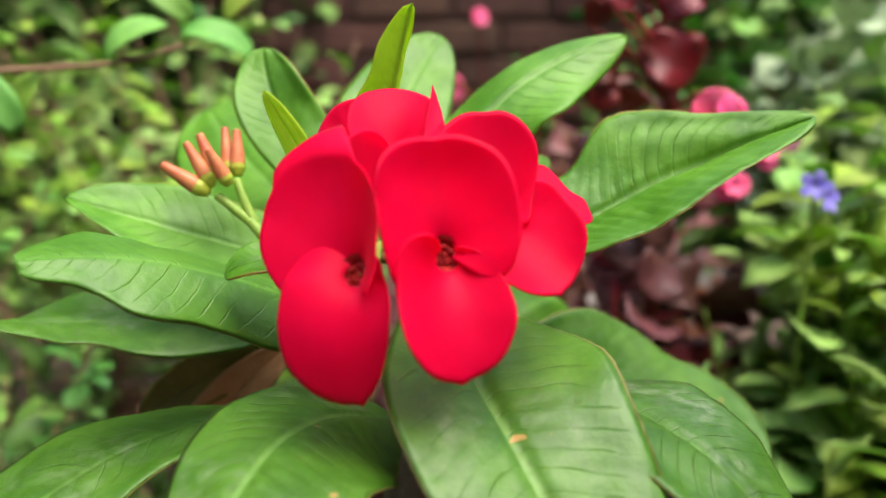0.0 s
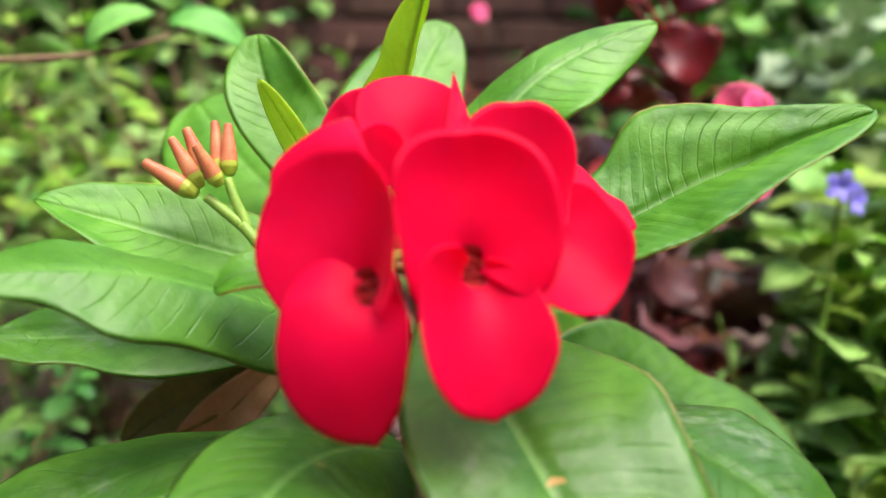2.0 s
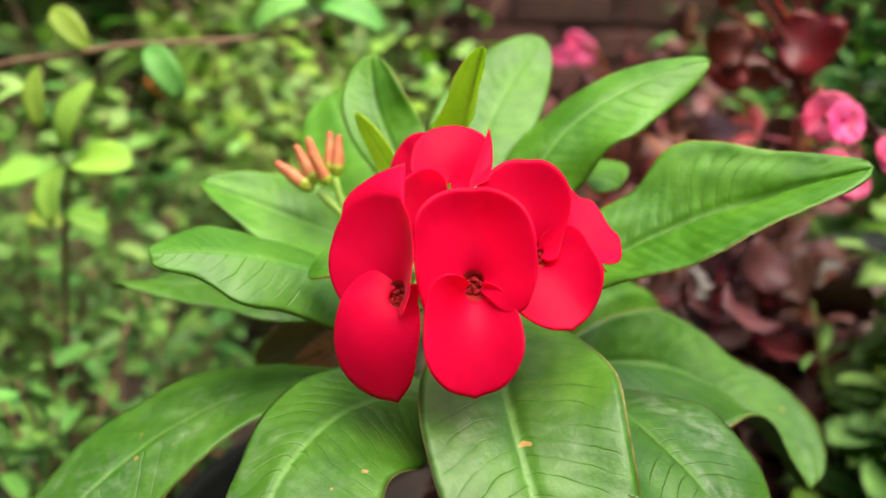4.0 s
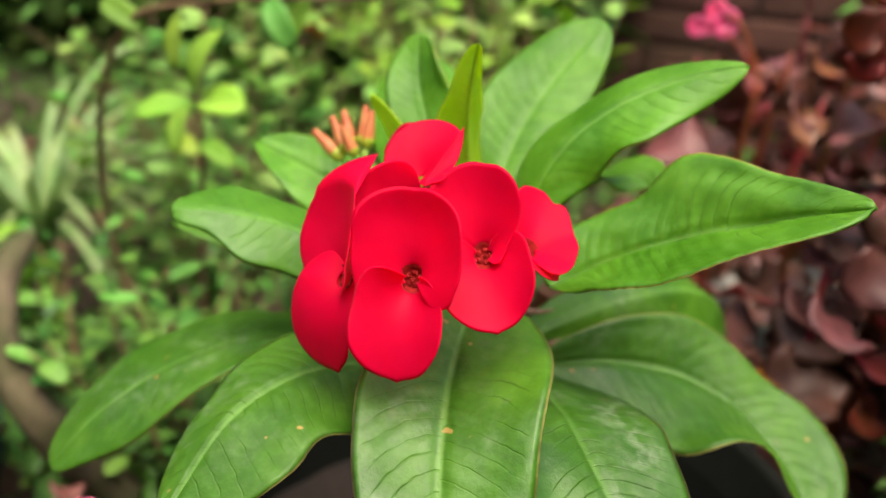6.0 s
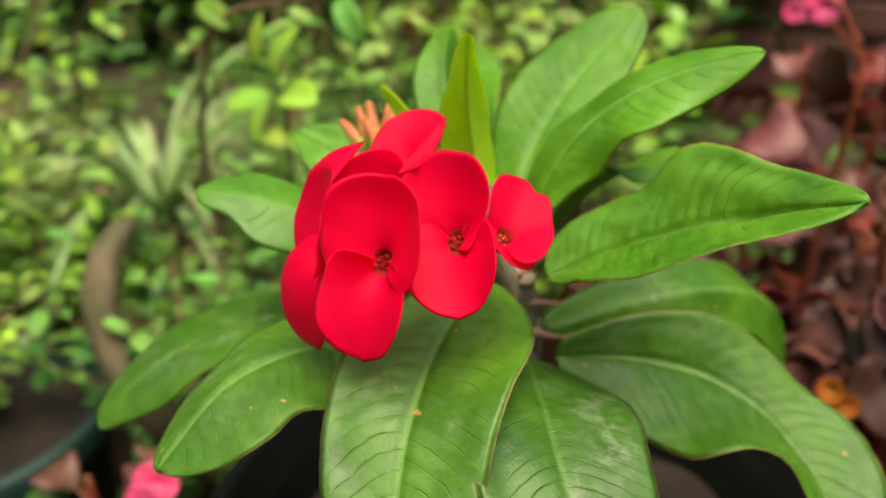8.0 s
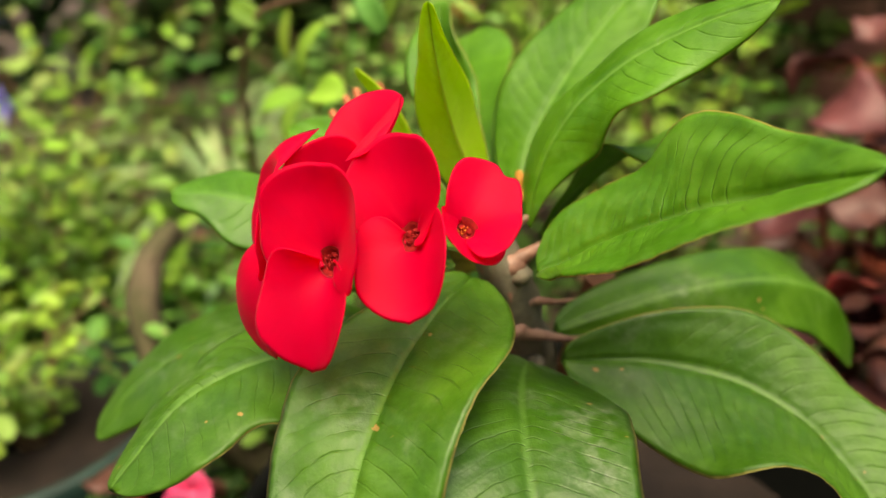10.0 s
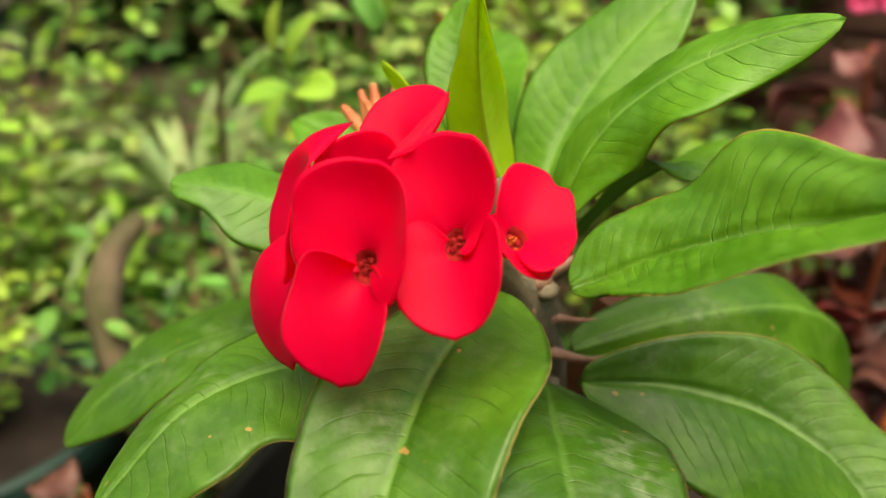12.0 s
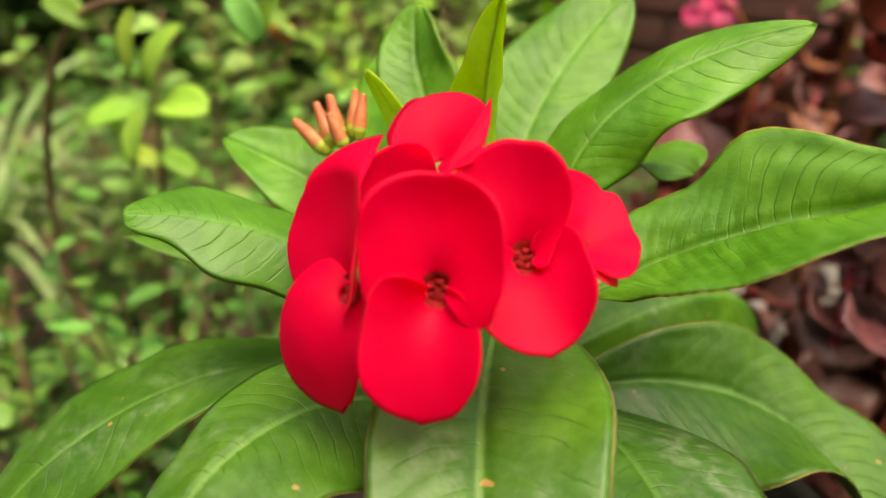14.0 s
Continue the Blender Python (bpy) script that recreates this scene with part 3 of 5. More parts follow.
rooted(leaf(plant, LIME, "narrow lime-green young leaf", base=(-0.0277, 0.2018, 0.4033), bow=(0.0004, 0.006, -0.0009), tip=(-0.0456, 0.1968, 0.4448), facing=(0.3, -0.6, 0.5), roll=-0.55, twist=-0.08, half=0.0038, shape=(0.78, 0.59), fold=(0.05, 0.13), skew=(0.00, 0.00), ripple=((-0.0006, -0.13), (-0.0002, -0.09)), quilt=0.00019, steps=48))
rooted(leaf(plant, RED_EDGED, "small green leaf with a red margin", base=(-0.0155, 0.1797, 0.3971), bow=(-0.0029, -0.0039, 0.0069), tip=(-0.0493, 0.1659, 0.404), facing=(0.1, -0.8, 0.5), roll=0.56, twist=0.08, half=0.0066, shape=(0.80, 0.56), fold=(0.25, 0.08), skew=(0.00, 0.00), ripple=((0.0001, -0.02), (0.0003, -0.13)), quilt=0.00019, steps=48))

rooted(leaf(plant, TAN, "withered tan leaf hanging by the stem", base=(-0.050, 0.232, 0.362), bow=(-0.002, -0.004, 0.002), tip=(-0.087, 0.227, 0.322), facing=(0.4, -0.6, 0.7), roll=0.0, twist=0.5, fold=(0.3, 0.4), half=0.0085, shape=(0.5, 0.4), quilt=0.0003, steps=40))
rooted(leaf(plant, OLIVE, "yellowing olive leaf in shade", base=(-0.035, 0.236, 0.366), bow=(-0.004, -0.002, 0.004), tip=(-0.1, 0.226, 0.336), facing=(0.1, -0.9, 0.3), roll=0.0, twist=0.2, fold=(0.1, 0.2), half=0.009, shape=(0.6, 0.5), quilt=0.0003, steps=40))

# withered stipule by the stem
v, f = join(tube([(-0.006, 0.215, 0.4), (-0.0063, 0.2235, 0.4035), (-0.0075, 0.2255, 0.407), (-0.0084, 0.2255, 0.41)], [0.0012, 0.0016, 0.0022, 0.0006], 8),
            tube([(-0.006, 0.215, 0.4), (-0.0043, 0.2245, 0.4045), (-0.0053, 0.2265, 0.4085)], [0.001, 0.0016, 0.0005], 7))
rooted(mesh_object("withered_bract", v, f, WITHERED, plant, "shrivelled orange-brown bract remnant"))


# blossoms
def bract_grid(eye, front, axis, reach, depth, bends, over=(0, 0), mark=0.0, flap=None, hole=2.4, turn=2.55, rings=26, rays=91):
    """A rounded bract that rises as a funnel from the throat. reach: how far its margin lies from the eye (mm), every 36 degrees
    round from the slit at its back; bends: how it curves (mm); over: how far each wing passes before (+) or behind (-) the
    other bract (mm); mark: a small point or notch at the tip; flap: three points to which the top of the margin folds back."""
    e, n, ax = (np.array(v, float) for v in (eye, front, axis))
    n /= np.linalg.norm(n)
    ax -= (ax @ n) * n
    ax /= np.linalg.norm(ax)
    lat = np.cross(ax, n)
    seed = Vector(tuple(e * 900 + ax * 3))
    ring = (3.8, *reach)

    def margin(th):
        u = (th + math.pi) / (math.pi / 5)
        i = int(math.floor(u))
        f = u - i
        a, b, c, d = (ring[(i + k) % 10] for k in (-1, 0, 1, 2))
        rho = 0.5 * (2 * b + (c - a) * f + (2 * a - 5 * b + 4 * c - d) * f * f + (3 * b - a - 3 * c + d) * f ** 3)
        rho *= 1 + mark * math.exp(-((th / (0.05 if mark > 0 else 0.13)) ** 2))
        near = min(max((abs(th) - turn + 0.55) / 0.55, 0), 1)
        rho = 3.2 + (rho - 3.2) * math.sqrt(1 - near * near)
        return rho * (1 + 0.010 * noise.noise(seed + Vector((math.cos(th) * 2.5, math.sin(th) * 2.5, 0))))

    def place(th, f):
        rho = margin(th)
        inner = min(hole, 0.85 * rho)
        r = inner + (rho - inner) * f
        x, y = r * math.cos(th), r * math.sin(th)
        X, Y = x / 12, y / 12
        h = depth * (1 - math.exp(-((r / 5) ** 1.5))) + bends[0] * X * X + bends[1] * Y * Y + bends[2] * X * Y + bends[3] * Y ** 3 + bends[4] * X * Y * Y + bends[5] * X ** 3
        k = min(max((abs(th) - 0.8) / 1.1, 0), 1)
        h += over[0 if y < 0 else 1] * k * k * (3 - 2 * k) * (1 - math.exp(-((r / 3) ** 2)))
        h += f * f * (0.35 * noise.noise(seed + Vector((math.cos(th) * 2, math.sin(th) * 2, 4))) + 0.16 * math.sin(7 * th + seed.x))
        h += 0.25 * f * noise.noise(seed + Vector((X * 2.2, Y * 2.2, 9)))
        return e + 0.001 * (x * ax + y * lat + h * n)

    angles = [turn * (2 * j / (rays - 1) - 1) for j in range(rays)]
    grid = [[place(th, i / (rings - 1)) for th in angles] for i in range(rings)]
    if flap:
        lo, hi, start, peak, end, reachout = flap
        start, peak, end = (np.array(v) for v in (start, peak, end))
        for i in range(1, 11):
            s = i / 10
            row = []
            for j, th in enumerate(angles):
                base, out = grid[rings - 1][j], grid[rings - 1][j] - grid[rings - 3][j]
                u = min(max((th - lo) / (hi - lo), 0), 1)
                w = min(1, u / 0.08, (1 - u) / 0.02)
                goal = (1 - u) ** 2 * start + 2 * u * (1 - u) * (2 * peak - start / 2 - end / 2) + u * u * end
                bow = base + out / np.linalg.norm(out) * reachout
                p = (1 - s) ** 2 * base + 2 * s * (1 - s) * bow + s * s * goal
                row.append(base + max(w, 0) * (p - base))
            grid.append(row)
    return grid


def fan_grid(eye, margin, bulge, spread=0.35, rings=22, rays=61):
    """A bract spread like a fan from its eye to a bowed margin given by three guiding points."""
    e, p, q, s = (Vector(v) for v in (eye, *margin))
    n = (p - e).cross(s - e).normalized()
    grid = []
    for i in range(rings):
        f = 0.1 + 0.9 * i / (rings - 1)
        row = []
        for j in range(rays):
            u = -spread + (1 + 2 * spread) * j / (rays - 1)
            k = min(max(u, 0), 1)
            edge = (1 - k) ** 2 * p + 2 * k * (1 - k) * q + k * k * s
            slope = (q - p) if u < 0 else (s - q)
            edge = edge + slope * 2 * (u - k) * 0.7
            out = abs(u - k) / max(spread, 0.01)
            reach = 1 - 0.75 * out ** 1.8
            d = (edge - e) * (f * reach)
            row.append(e + d + n * (bulge * math.sin(math.pi * f * 0.75) + 0.0004 * noise.noise(Vector((f * 3, u * 4, 0)))))
        grid.append(row)
    return grid


def blossom(eye, front, hub, stamen, label, *bracts):
    """A blossom: stalk and throat, with its bracts as parts."""
    e, n = Vector(eye), Vector(front).normalized()
    u = n.cross(Vector((0, 0, 1))).normalized()
    w = u.cross(n)
    hub = Vector(hub)
    v, f = tube([hub, hub.lerp(e, 0.5) + Vector((0, 0, 0.002)), e - n * 0.004, e - n * 0.001], [0.0014, 0.0013, 0.0016, 0.0022], 12)
    ob = rooted(mesh_object("blossom", v, f, STALK, plant, label))
    parts = []
    cup = []
    for r, h in ((0.0038, 0.0019), (0.0031, 0.0015), (0.0027, 0.001), (0.0024, 0.0005), (0.002, 0.0002), (0.0002, 0.0)):
        cup += [e + (u * math.cos(2 * math.pi * k / 24) + w * math.sin(2 * math.pi * k / 24)) * r + n * h for k in range(24)]
    parts.append((cup, [(i * 24 + k, i * 24 + (k + 1) % 24, i * 24 + 24 + (k + 1) % 24, i * 24 + 24 + k) for i in range(5) for k in range(24)]))
    for k in range(5):
        a = 2 * math.pi * (k + 0.3) / 5
        d = u * math.cos(a) + w * math.sin(a)
        parts.append(blob(e + d * 0.0017 + n * 0.0005, (d * 0.0007, n.cross(d) * 0.001, n * 0.0004), 8, 5))
    v, f = join(*parts)
    mesh_object("throat", v, f, THROAT, ob, "dark red glandular throat")
    hairs = []
    rnd = random.Random(int(abs(e.x) * 1e5))
    for k in range(11):
        a, r = rnd.uniform(0, 6.28), rnd.uniform(0.0002, 0.0016)
        d = u * math.cos(a) + w * math.sin(a)
        top = e + d * r * 1.25 + n * rnd.uniform(0.0013, 0.0022)
        hairs.append(tube([e + d * r * 0.8, top], [0.00013, 0.0001], 5))
        hairs.append(blob(top, ((0.00024, 0, 0), (0, 0.00024, 0), (0, 0, 0.0002)), 6, 4))
    v, f = join(*hairs)
    mesh_object("stamen", v, f, stamen, ob, "tiny clustered stamens")
    for kw in bracts:
        g = fan_grid(**kw) if "margin" in kw else bract_grid(**kw)
        v, f, uv = sheet(g, 0.0003)
        mesh_object("bract", v, f, RED, ob, "", uv)
    return ob


blossom((-0.0152, 0.1420, 0.4117), (-0.45, -0.8, 0.4), (-0.012, 0.176, 0.409), DARK_STAMEN, "red blossom of two rounded bracts, one folded back",
        dict(eye=(-0.0150, 0.1423, 0.4121), front=(-0.610, -0.695, 0.381), axis=(0.073, 0.429, 0.900), reach=(10.9, 15.5, 20.2, 23.7, 21.4, 15.9, 10.3, 7.8, 8.1), depth=3.7, bends=(-0.4, 2.8, 1.0, 0.3, 1.1, 0.7), over=(-0.3, 0.3),
             flap=(-0.8, 0.1, (-0.0350, 0.1600, 0.4296), (-0.0269, 0.1573, 0.4366), (-0.0203, 0.1650, 0.4388), 0.0026)),
        dict(eye=(-0.0155, 0.1416, 0.4112), front=(-0.146, -0.683, 0.716), axis=(-0.035, -0.720, -0.693), reach=(5.5, 5.2, 6.3, 12.0, 20.9, 21.7, 15.6, 12.4, 8.7), depth=3.2, bends=(-4.4, 0.9, 1.8, -1.7, -0.5, -0.3), over=(-0.3, 0.3), mark=0.03))
blossom((0.0009, 0.1468, 0.4143), (0.25, -0.87, 0.35), (-0.008, 0.176, 0.41), DARK_STAMEN, "large red blossom of two rounded bracts",
        dict(eye=(0.0006, 0.1470, 0.4149), front=(0.181, -0.794, 0.580), axis=(-0.181, 0.553, 0.813), reach=(14.1, 13.2, 14.1, 18.7, 20.1, 18.7, 14.9, 13.8, 13.8), depth=4.8, bends=(-0.8, 4.9, -0.5, -0.2, 2.7, 2.0), over=(-0.2, -0.2), mark=-0.02),
        dict(eye=(0.0012, 0.1460, 0.4142), front=(0.333, -0.941, 0.062), axis=(-0.023, -0.074, -0.997), reach=(3.4, 5.8, 9.7, 15.3, 21.8, 18.3, 13.5, 11.8, 9.6), depth=7.2, bends=(3.9, 3.0, -1.1, -0.9, 4.5, -1.3), over=(-0.6, 0.2), mark=0.03))
blossom((0.0133, 0.1613, 0.4178), (0.2, -0.74, 0.65), (-0.003, 0.178, 0.411), DARK_STAMEN, "red blossom of two rounded bracts",
        dict(eye=(0.0130, 0.1617, 0.4182), front=(0.168, -0.689, 0.705), axis=(-0.259, 0.660, 0.706), reach=(7.1, 11.0, 16.0, 19.5, 20.2, 15.3, 7.6, 6.0, 6.2), depth=5.0, bends=(2.4, 3.7, 2.1, -0.3, 1.2, 0.4), over=(-2.6, 0.6), mark=-0.02),
        dict(eye=(0.0135, 0.1611, 0.4173), front=(0.192, -0.775, 0.602), axis=(0.490, -0.456, -0.743), reach=(7.1, 10.8, 12.7, 17.4, 20.2, 17.1, 12.5, 11.9, 9.6), depth=4.3, bends=(0.7, 3.5, 1.0, -1.3, 1.5, 0.0), over=(-0.6, 0.8), mark=0.03))
blossom((0.0207, 0.1694, 0.4174), (0.55, -0.45, 0.7), (-0.001, 0.185, 0.408), STAMEN, "small red blossom with yellowish stamens",
        dict(eye=(0.0207, 0.1694, 0.4174), front=(0.550, -0.109, 0.828), axis=(-0.155, 0.961, 0.230), reach=(5.3, 5.4, 8.8, 16.1, 17.5, 13.1, 11.4, 11.6, 11.5), depth=5.6, bends=(0.0, 4.6, 1.3, -1.1, -0.1, 1.0), over=(-0.4, -0.4), mark=-0.09),
        dict(eye=(0.0209, 0.1695, 0.4175), front=(0.658, 0.138, 0.741), axis=(0.700, -0.475, -0.533), reach=(6.3, 7.9, 9.4, 10.6, 11.0, 9.8, 8.4, 7.6, 8.6), depth=3.0, bends=(0.9, 0.8, 0.3, 0.1, 0.1, 0.1), over=(0.4, 0.4)))
blossom((-0.0115, 0.174, 0.4255), (-0.2, 0.1, 0.9), (-0.01, 0.18, 0.411), DARK_STAMEN, "red blossom facing upward",
        dict(eye=(-0.0104, 0.1698, 0.4325), front=(0.034, -0.541, 0.840), axis=(0.272, 0.814, 0.513), hole=0.2, reach=(9.5, 9.8, 11.7, 15.0, 15.4, 12.0, 10.2, 8.3, 6.6), depth=4.4, bends=(0.9, 3.5, 1.5, -0.9, -0.1, -0.1)),
        dict(eye=(-0.0138, 0.1657, 0.4252), front=(0.661, -0.712, 0.237), axis=(-0.111, 0.220, 0.969), hole=0.2, reach=(13.8, 15.9, 16.0, 13.5, 11.5, 6.7, 5.5, 5.5, 5.5), depth=1.4, bends=(1.3, 3.0, -0.3, -1.1, 0.1, 0.4)),
        dict(eye=(-0.0035, 0.1560, 0.4350), margin=((-0.0017, 0.1754, 0.4472), (0.0012, 0.1710, 0.4400), (0.0016, 0.1590, 0.4375)), bulge=0.0006, spread=0.0))
blossom((-0.022, 0.172, 0.425), (-0.6, 0.1, 0.6), (-0.013, 0.18, 0.41), DARK_STAMEN, "red blossom turned away",
        dict(eye=(-0.0160, 0.1720, 0.4280), margin=((-0.0300, 0.1800, 0.4340), (-0.0265, 0.1850, 0.4460), (-0.0150, 0.1760, 0.4430)), bulge=0.0008))


# bud cluster
def bud(base, tip, r=0.0021):
    a, b = Vector(base), Vector(tip)
    d = b - a
    v, f = tube([a, a + d * 0.18, a + d * 0.45, a + d * 0.8, b - d * 0.03, b], [r * 0.7, r * 1.25, r * 1.1, r * 0.75, r * 0.6, r * 0.2], 12)
    ob = rooted(mesh_object("bud", v, f, BUD, plant, "closed orange-pink flower bud"))
    v, f = tube([a - d * 0.12, a + d * 0.06, a + d * 0.17], [r * 0.6, r * 1.22, r * 1.26], 12)
    mesh_object("bud_cup", v, f, BUD_GREEN, ob, "yellow-green bud base")
    return ob


bud((-0.067, 0.209, 0.4168), (-0.0786, 0.2095, 0.4242), 0.0021)
bud((-0.0655, 0.21, 0.419), (-0.0722, 0.212, 0.43), 0.0018)
bud((-0.064, 0.212, 0.421), (-0.069, 0.2145, 0.4322), 0.0019)
bud((-0.0615, 0.2155, 0.4215), (-0.0634, 0.2205, 0.4334), 0.0017)
bud((-0.0585, 0.214, 0.4215), (-0.0592, 0.218, 0.433), 0.0018)
bud((-0.06, 0.208, 0.4195), (-0.0645, 0.207, 0.4288), 0.0018)
v, f = join(
    tube([(-0.047, 0.2055, 0.4022), (-0.05, 0.2064, 0.4038), (-0.0545, 0.208, 0.4085)], [0.0017, 0.0017, 0.0015], 10),
    tube([(-0.053, 0.208, 0.407), (-0.058, 0.2085, 0.411), (-0.0635, 0.209, 0.4155)], [0.0016, 0.0014, 0.0012], 10),
    tube([(-0.053, 0.208, 0.407), (-0.0565, 0.21, 0.4145), (-0.0585, 0.212, 0.4195)], [0.0015, 0.0013, 0.0012], 10),
)
rooted(mesh_object("bud_stalk", v, f, STALK, plant, "branching green and brown bud stalk"))

v, f = tube([(-0.013, 0.2, 0.4), (-0.035, 0.203, 0.399), (-0.047, 0.2055, 0.4022), (-0.05, 0.2064, 0.4038)], [0.0019, 0.0019, 0.0018, 0.0015], 10, wobble=0.2)
rooted(mesh_object("stalk_base", v, f, BROWN_STALK, plant, "brownish lower part of the bud stalk"))

# ---- the pot ----
pot = tagged(new("flower_pot"), "dark round plastic flower pot filled with soil", "pot")
PC = (-0.01, 0.25)
v, f = lathe([(0.0, 0.002), (0.108, 0.002), (0.112, 0.006), (0.142, 0.208), (0.144, 0.213), (0.153, 0.215), (0.155, 0.22), (0.155, 0.236), (0.153, 0.24), (0.148, 0.24), (0.146, 0.236), (0.134, 0.14), (0.0, 0.138)], PC, 96)
mesh_object("pot_body", v, f, POT_DARK, pot)
rings = []
for i in range(25):
    r = 0.138 * i / 24
    rings.append([(PC[0] + r * math.cos(a), PC[1] + r * math.sin(a), 0.18 + 0.012 * noise.noise(Vector((r * math.cos(a) * 25, r * math.sin(a) * 25, 0)))) for a in np.linspace(0, 2 * math.pi, 65)])
mesh_object("potting_soil", [p for r in rings for p in r], [(i * 65 + j, i * 65 + j + 1, (i + 1) * 65 + j + 1, (i + 1) * 65 + j) for i in range(24) for j in range(64)], SOIL, pot, "potting soil, deep shade in its colour")

# a stake in the pot, behind the plant
def slab(name, a, b, w, d, mat, label, cat):
    """A rough-edged bar from a to b, w wide and d deep."""
    a, b = Vector(a), Vector(b)
    t = (b - a).normalized()
    u = t.cross(Vector((0, 1, 0))).normalized()
    q = t.cross(u)
    verts, faces = [], []
    prof = [(-.5, -.4), (-.4, -.5), (.4, -.5), (.5, -.4), (.5, .4), (.4, .5), (-.4, .5), (-.5, .4)]
    for i in range(9):
        p = a.lerp(b, i / 8)
        for x, y in prof:
            j = noise.noise(Vector((i * 0.7, x * 2, y * 2)) + a * 50) * 0.12
            verts.append(p + u * w * x * (1 + j) + q * d * y * (1 + j))
    for i in range(8):
        for k in range(8):
            faces.append((i * 8 + k, i * 8 + (k + 1) % 8, (i + 1) * 8 + (k + 1) % 8, (i + 1) * 8 + k))
    faces += [tuple(range(8))[::-1], tuple(64 + k for k in range(8))]
    return tagged(mesh_object(name, verts, faces, mat, None, label, smooth=False), label, cat)


slab("wooden_stake", (-0.06, 0.275, 0.18), (0.002, 0.258, 0.36), 0.013, 0.01, STAKE, "flat brown wooden stake behind the stem", "stake")
# ---- ground and boundary ----
def terrain(x, y):
    return 0.012 * noise.noise(Vector((x * 3, y * 3, 0))) + 0.006 * noise.noise(Vector((x * 14, y * 14, 5)))


SECOND = (-0.46, 0.15)
TROUGH = (0.266, 0.693)


def foot(x, y):
    """Height of the soil on which a plant stands."""
    if (x, y) == SECOND:
        return 0.116
    dx, dy = x - TROUGH[0], y - TROUGH[1]
    u, w = 0.77 * dx + 0.637 * dy, 0.77 * dy - 0.637 * dx
    return 0.165 if abs(u) < 0.17 and abs(w) < 0.09 else terrain(x, y)


span = [-60, -20, -8, -5, -3.6] + [-3.0 + 0.1 * i for i in range(61)] + [3.6, 5, 8, 20, 60]
n = len(span)
v = [(x, y, terrain(x, y) if max(abs(x), abs(y)) < 3.1 else 0.0) for y in span for x in span]
f = [(j * n + i, j * n + i + 1, (j + 1) * n + i + 1, (j + 1) * n + i) for j in range(n - 1) for i in range(n - 1)]
tagged(mesh_object("ground", v, f, GROUND), "dark brown garden soil", kind="structure")


# ---- garden plants ----
def small_leaf(name, mat, length, width, curl=0.25, fold=0.25, point=0.6, wave=0.0, steps=8, across=7, stalk=0.12):
    """Mesh of a single garden leaf along +y, upper side +z."""
    g = blade_grid((0, 0, 0), (0, 0, curl * length * 0.3), (0, length, -curl * length * 0.3), (0, 0, 1), 0, 0, (fold, fold), width / 2, (0.75, point),
                   ((wave, 0.5), (wave, 2.0)), steps, across)
    v, f, uv = sheet(g, width * 0.012)
    me = bpy.data.meshes.new(name)
    me.from_pydata(v, [], f)
    me.materials.append(mat)
    me.shade_smooth()
    return me


def turn_to(p, direction, up=(0, 0, 1), size=1.0, roll=0.0):
    d = Vector(direction).normalized()
    x = d.cross(Vector(up))
    if x.length < 0.05:
        x = d.cross(Vector((1, 0, 0)))
    x.normalize()
    z = x.cross(d)
    r = Matrix((x, d, z)).transposed().to_4x4()
    return Matrix.Translation(p) @ r @ Matrix.Rotation(roll, 4, "Y") @ Matrix.Scale(size, 4)


def face_to(p, n, size):
    """Turns a flower that opens along +z to open along n."""
    return Matrix.Translation(p) @ Vector(n).to_track_quat("Z", "Y").to_matrix().to_4x4() @ Matrix.Scale(size, 4)


def flower_mesh(name, mat, petals, size, cup=0.35, width=0.8):
    parts = []
    for k in range(petals):
        a = 2 * math.pi * k / petals
        d = Vector((math.cos(a), math.sin(a), 0))
        g = blade_grid((0, 0, 0), tuple(d * 0.1 * size + Vector((0, 0, 0.1 * size))), tuple(d * size + Vector((0, 0, cup * size))), (0, 0, 1), 0, 0, (0.2, 0.2), size * width / 2, (0.6, 0.45), steps=7, across=7)
        v, f, _ = sheet(g, size * 0.02)
        parts.append((v, f))
    v, f = join(*parts)
    me = bpy.data.meshes.new(name)
    me.from_pydata([tuple(p) for p in v], [], f)
    me.materials.append(mat)
    me.shade_smooth()
    return me


OVATE = {k: [small_leaf("ovate_blade", m, 0.026, 0.014, c, 0.25) for c in (0.1, 0.5)] for k, m in (("pale", PALE_GREEN), ("green", GREEN), ("lime", YELLOW_LIME), ("dark", DARK_GREEN))}
LANCE = {k: [small_leaf("lance_blade", m, 0.045, 0.011, c, 0.3, 0.9) for c in (0.3, 0.8)] for k, m in (("pale", PALE_GREEN), ("green", GREEN), ("dark", DARK_GREEN))}
ROUND = {k: [small_leaf("round_blade", m, 0.045, 0.045, c, 0.25, 0.45, 0.006, 12, 9) for c in (0.3, 0.8)] for k, m in (("maroon", MAROON), ("rusty", RUSTY), ("green", GREEN), ("dark", DARK_GREEN), ("sage", SAGE), ("red", RED_LEAF))}
PINK_FLOWER = flower_mesh("pink_flower_shape", PINK, 5, 0.016, 0.25, 1.2)
BLUE_FLOWER = flower_mesh("blue_flower_shape", BLUE, 5, 0.013, 0.3, 0.7)
YELLOW_FLOWER = flower_mesh("yellow_flower_shape", YELLOW, 5, 0.009, 0.5, 0.9)
ORANGE_FLOWER = flower_mesh("orange_flower_shape", ORANGE, 9, 0.014, 0.4, 0.5)


